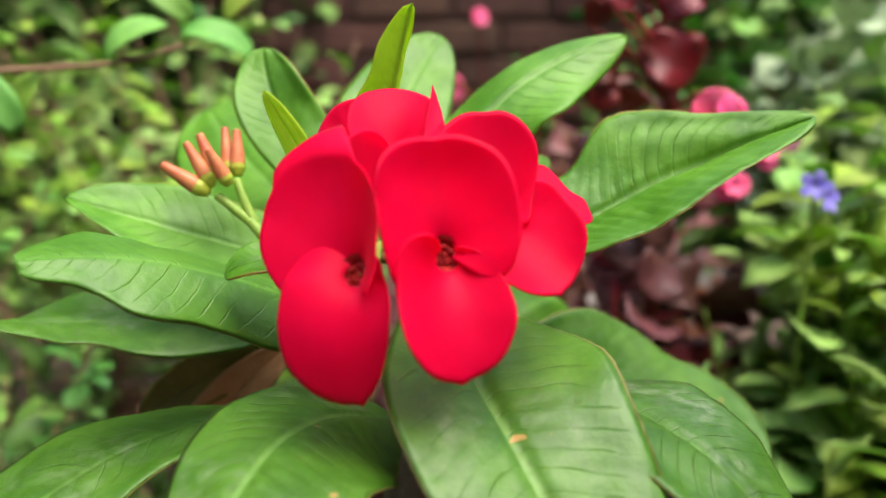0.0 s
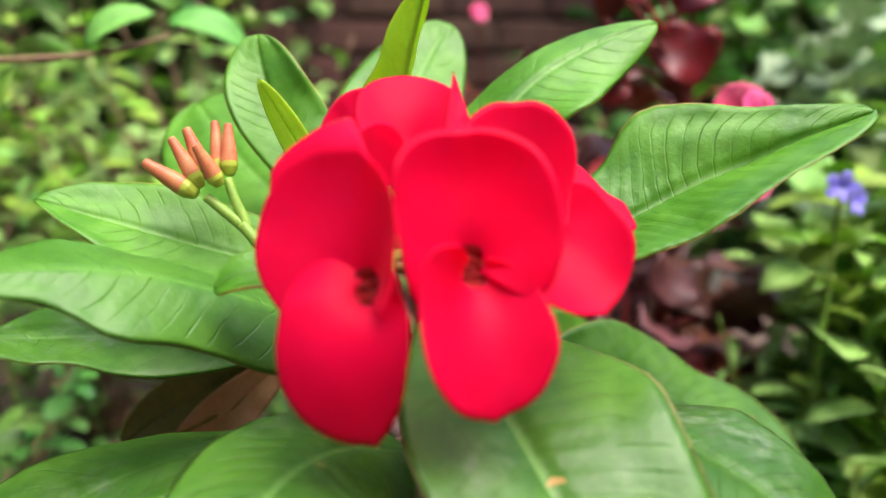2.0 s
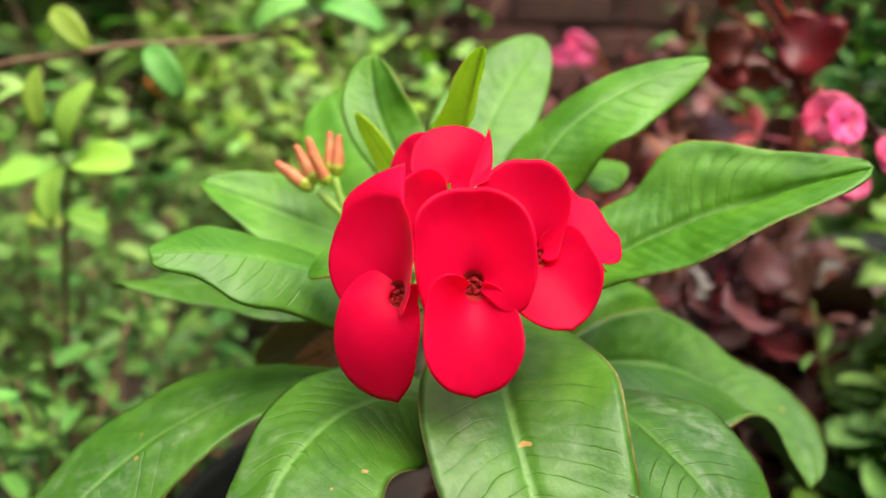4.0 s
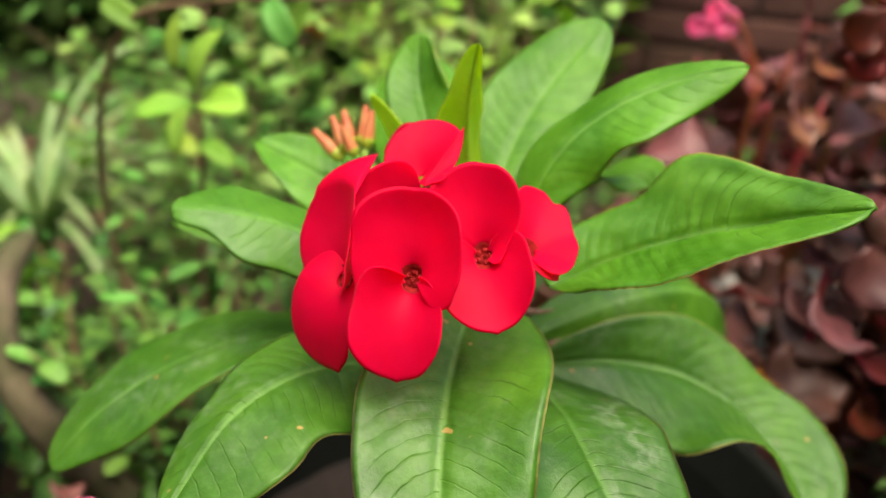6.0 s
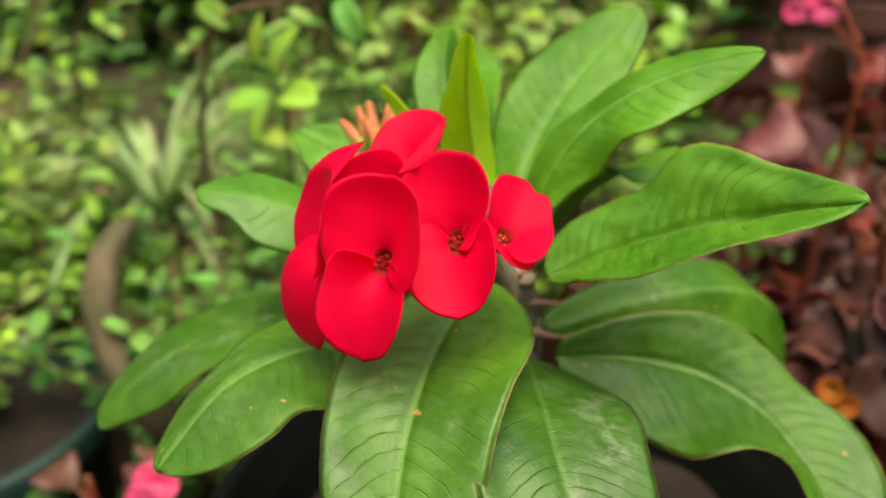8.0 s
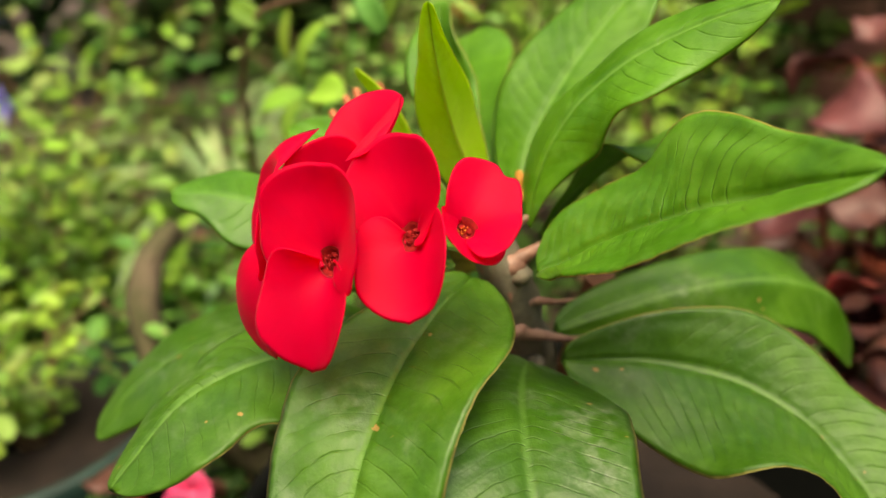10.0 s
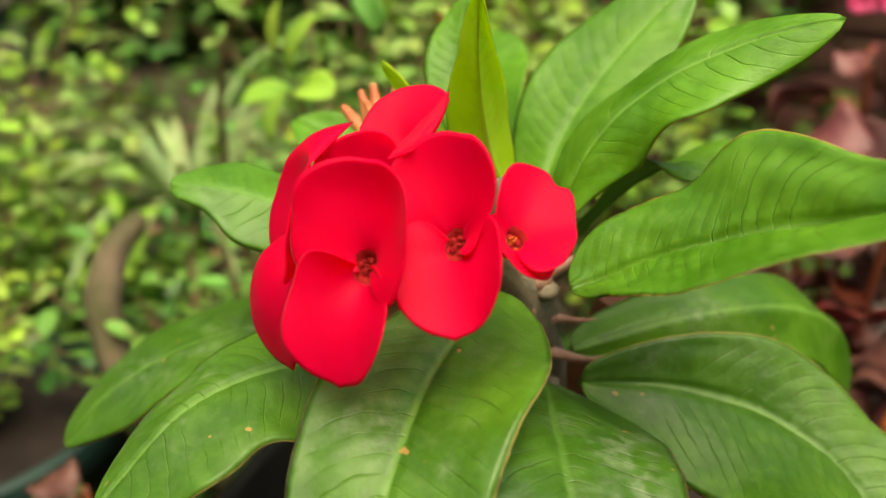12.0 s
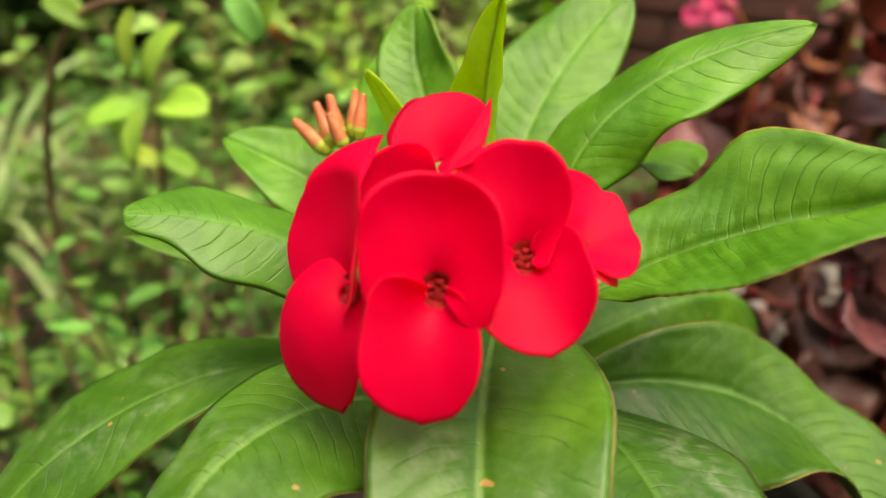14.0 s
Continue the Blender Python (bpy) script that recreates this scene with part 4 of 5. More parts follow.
def bush(name, label, at, height, spread, stems, per_stem, blades, size, seed, lean=(0, 0), flowers=None, bloom=0, stalk=0.0016, start=0.25, category="shrub"):
    """A garden plant: thin stems from one root, leaves in loose pairs along them, flowers at the tips."""
    rnd = random.Random(seed)
    root = tagged(new(name), label, category)
    z0 = foot(*at)
    root.location = (at[0], at[1], z0)
    height -= z0
    tubes, spots, tips = [], [], []
    for k in range(stems):
        a = 2 * math.pi * (k + rnd.uniform(-0.3, 0.3)) / stems
        r = spread * math.sqrt(rnd.uniform(0.05, 1))
        h = height * rnd.uniform(0.72, 1.05)
        top = Vector((r * math.cos(a) + lean[0], r * math.sin(a) + lean[1], h))
        mid = Vector((top.x * 0.3, top.y * 0.3, h * 0.55)) + Vector((rnd.uniform(-1, 1), rnd.uniform(-1, 1), 0)) * spread * 0.2
        path = [Vector((top.x * 0.08, top.y * 0.08, -0.01)), mid, top]
        tubes.append(tube(path, [stalk * 1.4, stalk, stalk * 0.4], 6))
        tips.append(top)
        for i in range(per_stem):
            s = start + (1 - start) * (i + rnd.uniform(0.1, 0.9)) / per_stem
            p = (1 - s) ** 2 * path[0] + 2 * s * (1 - s) * mid + s * s * top
            for side in (0, math.pi):
                az = a + i * 1.9 + side + rnd.uniform(-0.5, 0.5)
                d = Vector((math.cos(az), math.sin(az), rnd.uniform(-0.25, 0.75)))
                spots.append((p, d, size * rnd.uniform(0.6, 1.25), rnd.uniform(-0.5, 0.5)))
    for v, f in tubes:
        mesh_object("stem", v, f, STALK if flowers or stalk < 0.0015 else TWIG, root)
    for p, d, sz, ro in spots:
        share("leaf", rnd.choice(blades), root, turn_to(p, d, size=sz, roll=ro))
    for k in range(bloom):
        p = tips[k % len(tips)] + Vector((rnd.uniform(-1, 1), rnd.uniform(-1, 1), 0)) * 0.008
        share("flower", flowers, root, face_to(p, (rnd.uniform(-0.6, 0.6), -0.8, 0.5), rnd.uniform(0.8, 1.2)))
    return root


def begonia(at, height, spread, stems, seed, flowers, label, young=(), size=1.0, low=0.3):
    """Upright reddish stems with round wavy maroon leaves and pink flower heads."""
    rnd = random.Random(seed)
    root = tagged(new("begonia"), label, "flowering plant", "begonias in the bed")
    root.location = (at[0], at[1], foot(*at))
    height -= root.location.z
    tubes, petioles, spots, tips = [], [], [], []
    for k in range(stems):
        a = 2 * math.pi * (k + rnd.uniform(-0.3, 0.3)) / stems
        r = spread * rnd.uniform(0.15, 0.75)
        h = height * rnd.uniform(0.6, 0.97)
        top = Vector((r * math.cos(a), r * math.sin(a), h))
        mid = Vector((top.x * 0.6, top.y * 0.6, h * 0.5))
        path = [Vector((top.x * 0.3, top.y * 0.3, -0.01)), mid, top]
        tubes.append(tube(path, [0.004, 0.0035, 0.002], 7))
        tips.append(top)
        for i in range(10):
            s = low + (1 - low) * (i + rnd.uniform(0, 1)) / 10
            p = (1 - s) ** 2 * path[0] + 2 * s * (1 - s) * mid + s * s * top
            az = i * 2.4 + a + rnd.uniform(-0.6, 0.6)
            d = Vector((math.cos(az), math.sin(az), rnd.uniform(-0.1, 0.7)))
            q = p + d * 0.02
            petioles.append(tube([p, q], [0.0018, 0.0012], 6))
            spots.append((q, d + Vector((0, 0, -0.35)), size * rnd.uniform(0.65, 1.2), rnd.uniform(-1.0, 1.0)))
    for v, f in tubes:
        mesh_object("stem", v, f, RUSTY, root)
    for v, f in petioles:
        mesh_object("leaf_stalk", v, f, RUSTY, root)
    for p, d, sz, ro in spots:
        share("leaf", rnd.choice(ROUND["maroon"] * 2 + ROUND["rusty"][:1]), root, turn_to(p, d, size=sz, roll=ro))
    for x, y, z, dx, dz, sz in young:
        p = Vector((x - at[0], y - at[1], z - root.location.z))
        near = min(tips, key=lambda t: (t - p).length)
        v, f = tube([near, near.lerp(p, 0.5) + Vector((0, 0, 0.008)), p], [0.002, 0.0017, 0.0014], 6)
        mesh_object("leaf_stalk", v, f, RED_LEAF, root)
        share("leaf", rnd.choice(ROUND["red"]), root, turn_to(p, (dx, -0.25, dz), (0, -0.9, 0.4), sz, rnd.uniform(-0.3, 0.3)))
    for x, y, z, sz in flowers:
        p = Vector((x - at[0], y - at[1], z - root.location.z))
        near = min(tips, key=lambda t: (t - p).length)
        v, f = tube([near, near.lerp(p, 0.6) + Vector((0, 0, 0.01)), p], [0.0015, 0.0012, 0.001], 6)
        mesh_object("flower_stalk", v, f, RUSTY, root)
        for k in range(2):
            o = Vector((rnd.uniform(-1, 1), rnd.uniform(-1, 1), rnd.uniform(-1, 1))) * 0.009 * sz
            share("flower", PINK_FLOWER, root, face_to(p + o, (rnd.uniform(-0.5, 0.7), rnd.uniform(-1.2, -0.6), rnd.uniform(0, 0.6)), sz * rnd.uniform(0.8, 1.05)))
    return root


def spider_plant(at, z, length, count, seed):
    """Arching narrow pale-striped blades from one crown."""
    rnd = random.Random(seed)
    root = tagged(new("spider_plant"), "spider plant with arching pale green striped blades", "grassy plant")
    root.location = (at[0], at[1], terrain(*at))
    v, f = tube([(0, 0, -0.01), (0, 0, z * 0.5), (0, 0, z)], [0.012, 0.01, 0.006], 8)
    mesh_object("crown", v, f, STALK, root)
    for k in range(count):
        a = 2 * math.pi * k / count + rnd.uniform(-0.2, 0.2)
        L = length * rnd.uniform(0.6, 1.1)
        rise = rnd.uniform(0.2, 0.9)
        d = Vector((math.cos(a), math.sin(a), 0))
        tip = d * L * (1.05 - 0.5 * rise) + Vector((0, 0, z + L * (0.9 * rise - 0.25)))
        g = blade_grid((0, 0, z * 0.9), tuple(Vector((0, 0, 0.22 * L)) - d * 0.04 * L), tuple(tip), (0.01, 0.02, 1), 0, rnd.uniform(-0.6, 0.6), (0.45, 0.45), 0.0065 * rnd.uniform(0.7, 1.3), (0.3, 0.7), steps=14, across=5)
        vv, ff, uv = sheet(g, 0.0004)
        mesh_object("blade", vv, ff, STRIPED, root, "", uv)
    return root


# a second pot standing among the shrubs
second = tagged(new("flower_pot"), "small dark teal plastic pot among creeping plants", "pot")
v, f = lathe([(0.0, 0.002), (0.085, 0.002), (0.088, 0.006), (0.1, 0.115), (0.107, 0.117), (0.11, 0.121), (0.11, 0.141), (0.108, 0.145), (0.103, 0.145), (0.101, 0.141), (0.096, 0.1), (0.0, 0.098)], SECOND, 72)
mesh_object("pot_body", v, f, POT_GREEN, second)
v, f = lathe([(0.0, 0.118), (0.05, 0.121), (0.098, 0.116)], SECOND, 48)
mesh_object("potting_soil", v, f, SOIL, second, "potting soil, deep shade in its colour")
bush("shrub", "yellow-green creeping plant in a teal pot", SECOND, 0.24, 0.1, 10, 7, OVATE["lime"] + OVATE["pale"], 0.8, 66, start=0.2)

# left: pale leafy shrubs
bush("shrub", "bushy pale green garden shrub with small oval leaves", (-0.42, 0.5), 0.41, 0.17, 18, 10, OVATE["pale"] + OVATE["green"], 1.05, 11, start=0.3)
bush("shrub", "bushy pale green garden shrub with small oval leaves", (-0.66, 0.27), 0.36, 0.16, 16, 9, OVATE["pale"] + OVATE["lime"][:1], 1.05, 12, start=0.25)
bush("shrub", "low green garden shrub with small oval leaves", (-0.42, 0.3), 0.24, 0.14, 14, 8, OVATE["green"] + OVATE["dark"], 0.95, 13, start=0.2)
bush("shrub", "bushy pale green garden shrub with small oval leaves", (-0.22, 0.66), 0.5, 0.17, 18, 10, OVATE["pale"] + OVATE["lime"], 1.15, 14, start=0.3)
bush("shrub", "yellow-green garden shrub with small oval leaves", (-0.95, 0.42), 0.4, 0.2, 12, 8, OVATE["lime"] + OVATE["pale"], 1.2, 15, start=0.2)
bush("shrub", "yellow-green low shrub beside the pot", (-0.5, 0.06), 0.24, 0.17, 16, 9, OVATE["lime"] + OVATE["pale"], 1.0, 16, start=0.2)
bush("shrub", "dark green shrub with narrow leaves", (-0.75, 0.75), 0.4, 0.22, 12, 8, LANCE["green"] + LANCE["dark"], 1.2, 17, start=0.2)
bush("shrub", "green shrub with narrow leaves", (-0.42, 0.86), 0.56, 0.24, 20, 10, LANCE["pale"] + OVATE["lime"], 1.35, 18, start=0.2)
bush("shrub", "dark green leafy shrub", (-1.3, 0.7), 0.5, 0.3, 11, 5, OVATE["dark"] + OVATE["green"], 2.0, 19, start=0.1)
bush("shrub", "dark green leafy shrub", (-1.0, 1.25), 0.55, 0.3, 11, 5, OVATE["dark"] + OVATE["green"][:1], 2.0, 20, start=0.1)
bush("shrub", "dark green leafy shrub", (-0.4, 1.25), 0.62, 0.3, 11, 5, OVATE["dark"] + OVATE["green"][:1], 2.2, 21, start=0.1)
bush("shrub", "tall dark green shrub by the wall", (0.55, 1.2), 0.72, 0.32, 12, 8, ROUND["green"] + ROUND["dark"], 1.5, 22, start=0.1)
bush("shrub", "dark green leafy shrub", (-1.9, 0.35), 0.5, 0.35, 11, 5, OVATE["dark"] + OVATE["green"], 2.2, 23, start=0.1)
bush("shrub", "tall green shrub with broad leaves", (0.95, 0.95), 0.66, 0.3, 11, 5, ROUND["green"] + ROUND["dark"][:1], 1.5, 24, start=0.1)
spider_plant((-0.66, 0.46), 0.14, 0.3, 46, 31)
spider_plant((-0.95, 0.2), 0.12, 0.28, 40, 32)

# right: herbs with yellow flowers
bush("herb", "leafy green herb with small yellow flowers", (0.33, 0.47), 0.4, 0.1, 12, 8, OVATE["lime"] + OVATE["pale"], 1.4, 41, flowers=YELLOW_FLOWER, bloom=3, stalk=0.0014, category="herb")
bush("herb", "leafy green herb with small yellow flowers", (0.46, 0.64), 0.46, 0.16, 14, 9, OVATE["lime"][:1] + OVATE["pale"], 1.4, 42, flowers=YELLOW_FLOWER, bloom=4, stalk=0.0014, category="herb")
bush("herb", "leafy green herb with narrow leaves", (0.28, 0.3), 0.27, 0.07, 9, 7, LANCE["pale"] + OVATE["lime"][:1], 0.85, 43, flowers=YELLOW_FLOWER, bloom=1, stalk=0.0013, category="herb")
bush("herb", "leafy green herb with narrow leaves", (0.62, 0.72), 0.5, 0.18, 10, 7, LANCE["green"] + LANCE["dark"], 1.1, 44, stalk=0.0014, category="herb")
bush("herb", "leafy green herb with narrow leaves", (0.28, 0.94), 0.5, 0.2, 14, 9, LANCE["green"] + LANCE["dark"], 1.2, 45, stalk=0.0014, category="herb")
bush("herb", "pale leafy herb with narrow leaves", (0.27, 0.4), 0.34, 0.07, 10, 8, OVATE["pale"] + OVATE["lime"][:1], 1.4, 47, flowers=YELLOW_FLOWER, bloom=2, stalk=0.0013, category="herb")
bush("herb", "pale leafy herb with oval leaves", (0.36, 0.36), 0.3, 0.08, 10, 8, OVATE["pale"] + LANCE["pale"], 1.3, 48, flowers=YELLOW_FLOWER, bloom=2, stalk=0.0013, category="herb")
bush("shrub", "pale green shrub with broad leaves", (0.45, 0.95), 0.55, 0.22, 14, 8, ROUND["green"] + OVATE["pale"], 1.2, 49, start=0.2)
bush("shrub", "grey-green shrub with broad rounded leaves", (0.44, 0.88), 0.5, 0.14, 12, 8, ROUND["sage"], 1.1, 50, start=0.3)
bush("herb", "low pale herb spilling beside the trough", (0.22, 0.36), 0.2, 0.07, 10, 7, OVATE["pale"] + OVATE["lime"], 1.1, 58, stalk=0.0013, category="herb", start=0.1)
bush("herb", "low pale herb spilling beside the trough", (0.34, 0.38), 0.22, 0.08, 10, 7, OVATE["lime"] + OVATE["pale"], 1.1, 59, stalk=0.0013, category="herb", start=0.1)
bush("shrub", "low green shrub hanging over the pot rim", (-0.27, 0.29), 0.31, 0.09, 12, 7, OVATE["green"] + OVATE["dark"], 0.85, 60, start=0.35)
bush("shrub", "low green shrub beside the pot", (-0.27, 0.42), 0.3, 0.11, 12, 8, OVATE["dark"] + OVATE["green"][:1], 0.95, 63, start=0.2)
bush("herb", "bright pale herb with oval leaves", (0.27, 0.46), 0.42, 0.07, 10, 7, OVATE["pale"] + OVATE["lime"], 1.5, 64, stalk=0.0013, category="herb", start=0.3)
bush("herb", "bright pale herb with oval leaves", (0.24, 0.33), 0.3, 0.05, 8, 7, OVATE["pale"] + OVATE["lime"], 1.3, 65, flowers=YELLOW_FLOWER, bloom=3, stalk=0.0013, category="herb", start=0.3)
bush("herb", "bright pale herb with broad oval leaves", (0.38, 0.58), 0.44, 0.12, 10, 8, OVATE["pale"] + OVATE["lime"], 1.7, 68, flowers=YELLOW_FLOWER, bloom=3, stalk=0.0013, category="herb", start=0.3)
bush("herb", "bright pale herb with broad oval leaves", (0.3, 0.4), 0.27, 0.1, 9, 7, OVATE["pale"] + OVATE["lime"], 1.5, 69, flowers=YELLOW_FLOWER, bloom=3, stalk=0.0013, category="herb", start=0.1)
bush("herb", "bright pale herb with broad oval leaves", (0.205, 0.4), 0.31, 0.05, 9, 7, OVATE["pale"], 1.8, 85, lean=(0.02, 0), flowers=YELLOW_FLOWER, bloom=2, stalk=0.0013, category="herb", start=0.35)
bush("herb", "bright pale herb with broad oval leaves", (0.245, 0.45), 0.37, 0.06, 9, 7, OVATE["pale"], 1.8, 86, lean=(0.02, 0), flowers=YELLOW_FLOWER, bloom=2, stalk=0.0013, category="herb", start=0.35)
bush("flowering_herb", "slender herb with a single blue flower", (0.2, 0.42), 0.3, 0.05, 4, 5, LANCE["pale"], 0.7, 46, stalk=0.0013, category="herb")

# begonias behind and beside the pot
begonia((0.0, 0.665), 0.43, 0.14, 9, 51, ((-0.014, 0.56, 0.428, 0.5), (0.0, 0.565, 0.437, 0.65)), "begonia with maroon wavy leaves and pink flower heads")
begonia((0.12, 0.47), 0.47, 0.1, 7, 52, ((0.118, 0.335, 0.428, 0.75), (0.138, 0.37, 0.398, 0.5), (0.15, 0.385, 0.385, 0.5), (0.165, 0.385, 0.402, 0.45)), "begonia with maroon wavy leaves, red young leaves and large pink flowers",
        ((0.112, 0.455, 0.462, 0.8, -0.5, 0.85), (0.125, 0.46, 0.475, 0.5, 0.4, 0.6), (0.105, 0.45, 0.48, -0.6, 0.5, 0.5), (0.09, 0.44, 0.482, -0.5, 0.7, 0.4), (0.1, 0.46, 0.458, -0.7, -0.6, 0.6), (0.082, 0.45, 0.47, 0.3, 0.8, 0.4), (0.118, 0.465, 0.484, 0.2, 0.8, 0.45), (0.135, 0.46, 0.482, 0.5, 0.7, 0.5), (0.095, 0.46, 0.444, -0.2, -0.8, 0.5)), low=0.5)
begonia((0.07, 0.85), 0.5, 0.15, 9, 53, ((0.03, 0.8, 0.49, 0.6),), "tall begonia with dull maroon leaves")
begonia((0.19, 0.55), 0.27, 0.06, 3, 54, (), "low begonia with brownish maroon leaves")
begonia((-0.235, 0.16), 0.24, 0.05, 4, 56, ((-0.19, 0.16, 0.215, 0.75),), "small begonia with a pink flower at the pot rim", size=0.6)


# a lime-leaved twig that reaches across
def twig(path, radii, leaves, label, seed, tones=(DULL_LIME, GREEN)):
    rnd = random.Random(seed)
    root = tagged(new("leafy_twig"), label, "twig")
    root.location = path[0]
    o = Vector(path[0])
    pts = [Vector(p) - o for p in path]
    v, f = tube(pts, radii, 8, wobble=0.2)
    mesh_object("twig", v, f, TWIG, root)
    me = [small_leaf("lime_blade", m, 0.034, 0.017, c, 0.2, 0.6) for m, c in zip(tones, (0.3, 0.7))]
    for x, y, z, dx, dy, dz, sz in leaves:
        share("leaf", rnd.choice(me), root, turn_to(Vector((x, y, z)) - o, (dx, dy, dz), (0, -0.8, 0.6), sz, rnd.uniform(-0.3, 0.3)))
    return root


twig(((-0.44, 0.42, 0.0), (-0.42, 0.37, 0.25), (-0.33, 0.33, 0.41), (-0.24, 0.335, 0.443), (-0.15, 0.36, 0.452), (-0.12, 0.42, 0.47)), (0.004, 0.003, 0.002, 0.0018, 0.0013, 0.0008),
     ((-0.16, 0.36, 0.452, 0.5, 0.1, 0.4, 1.0), (-0.185, 0.35, 0.449, -0.3, -0.2, -0.6, 1.1), (-0.21, 0.34, 0.447, 0.4, -0.2, -0.4, 1.0), (-0.24, 0.335, 0.443, -0.5, 0, 0.5, 0.9),
      (-0.135, 0.39, 0.465, 0.7, 0, -0.1, 1.15), (-0.13, 0.4, 0.47, -0.5, 0, 0.5, 1.0), (-0.12, 0.42, 0.472, 0.4, 0.1, 0.5, 1.0), (-0.27, 0.33, 0.435, 0.1, -0.3, -0.7, 1.0), (-0.3, 0.33, 0.42, -0.6, -0.2, 0.4, 1.0)),
     "brown garden twig with yellow-green leaves", 61)
twig(((-0.36, 0.4, 0.0), (-0.34, 0.39, 0.2), (-0.3, 0.365, 0.33), (-0.255, 0.325, 0.385)), (0.003, 0.0025, 0.002, 0.0012),
     ((-0.255, 0.325, 0.385, 0.7, -0.2, 0.1, 1.4), (-0.265, 0.33, 0.38, -0.6, -0.3, -0.1, 1.2), (-0.26, 0.33, 0.383, 0.1, -0.5, -0.3, 1.2), (-0.25, 0.32, 0.39, 0.2, 0.1, 0.9, 1.2), (-0.29, 0.355, 0.345, 0.6, 0, -0.2, 0.9), (-0.3, 0.365, 0.33, -0.7, 0, 0.2, 0.9)),
     "slender garden stem with large lime leaves", 62, (YELLOW_LIME, DULL_LIME))

# blue and orange single flowers
def single_flower(name, label, foot, head, shape, mat_label, size=1.0):
    root = tagged(new(name), label, "flower")
    root.location = (foot[0], foot[1], terrain(foot[0], foot[1]))
    h = Vector(head) - root.location
    v, f = tube([(0, 0, -0.01), (h.x * 0.3, h.y * 0.3, h.z * 0.6), tuple(h)], [0.0018, 0.0014, 0.001], 7)
    mesh_object("stalk", v, f, STALK, root)
    for k, d in enumerate(((-0.3, -1, 0.3), (0.5, -0.8, 0.2))):
        share("flower_head", shape, root, face_to(h + Vector((0.006 * k, 0, -0.006 * k)), d, size))
    return root


single_flower("blue_flower", "small violet-blue flower on a thin stalk", (0.2, 0.4), (0.178, 0.361, 0.392), BLUE_FLOWER, "", 0.6)
single_flower("blue_flower", "pale blue flower on a thin stalk", (-0.97, 0.35), (-0.95, 0.325, 0.3), BLUE_FLOWER, "", 2.0)
single_flower("orange_flower", "small orange flower among the shrubs", (-0.4, 0.66), (-0.383, 0.603, 0.389), ORANGE_FLOWER, "", 0.7)
single_flower("orange_flower", "orange marigold low beside the begonias", (0.03, 0.395), (0.08, 0.4, 0.262), ORANGE_FLOWER, "", 0.6)

# old mossy branch curving up beside the pot
v, f = tube([(-0.2, 0.34, 0.0), (-0.29, 0.25, 0.12), (-0.275, 0.205, 0.21), (-0.295, 0.2, 0.252), (-0.317, 0.218, 0.286), (-0.335, 0.25, 0.302)], [0.014, 0.013, 0.0115, 0.011, 0.0095, 0.006], 14, wobble=0.35)
tagged(mesh_object("mossy_branch", v, f, MOSSY), "old mossy grey branch curving beside the pot", "branch")

# grey stone trough beside the pot
trough = tagged(new("planter_trough"), "weathered pale grey stone trough with planted soil", "planter")
trough.location = (*TROUGH, 0)
trough.rotation_euler = (0, 0, 0.691)
bm = bmesh.new()
for sx, sy, cx, cy, z0, z1 in ((0.42, 0.03, 0, -0.115, 0.0, 0.18), (0.42, 0.03, 0, 0.115, 0.0, 0.18), (0.03, 0.2, -0.195, 0, 0.0, 0.18), (0.03, 0.2, 0.195, 0, 0.0, 0.18)):
    bmesh.ops.create_cube(bm, size=1.0, matrix=Matrix.Translation((cx, cy, (z0 + z1) / 2)) @ Matrix.Diagonal((sx, sy, z1 - z0, 1)))
bmesh.ops.bevel(bm, geom=bm.edges[:], offset=0.003, segments=2, affect="EDGES")
me = bpy.data.meshes.new("trough_wall")
bm.to_mesh(me)
bm.free()
me.materials.append(STONE)
ob = new("trough_wall", me)
ob.parent = trough
bm = bmesh.new()
for sx, sy, cx, cy in ((0.45, 0.045, 0, -0.115), (0.45, 0.045, 0, 0.115), (0.045, 0.186, -0.2, 0), (0.045, 0.186, 0.2, 0)):
    bmesh.ops.create_cube(bm, size=1.0, matrix=Matrix.Translation((cx, cy, 0.196)) @ Matrix.Diagonal((sx, sy, 0.026, 1)))
bmesh.ops.bevel(bm, geom=bm.edges[:], offset=0.006, segments=3, affect="EDGES")
me = bpy.data.meshes.new("trough_rim")
bm.to_mesh(me)
bm.free()
me.materials.append(STONE)
ob = new("trough_rim", me)
ob.parent = trough
n = 24
v = [((i / n - 0.5) * 0.36, (j / n - 0.5) * 0.2, 0.165 + 0.008 * noise.noise(Vector((i * 0.4, j * 0.4, 2)))) for j in range(n + 1) for i in range(n + 1)]
mesh_object("trough_soil", v, [(j * (n + 1) + i, j * (n + 1) + i + 1, (j + 1) * (n + 1) + i + 1, (j + 1) * (n + 1) + i) for j in range(n) for i in range(n)], TROUGH_SOIL, trough, "brown crumbly soil")


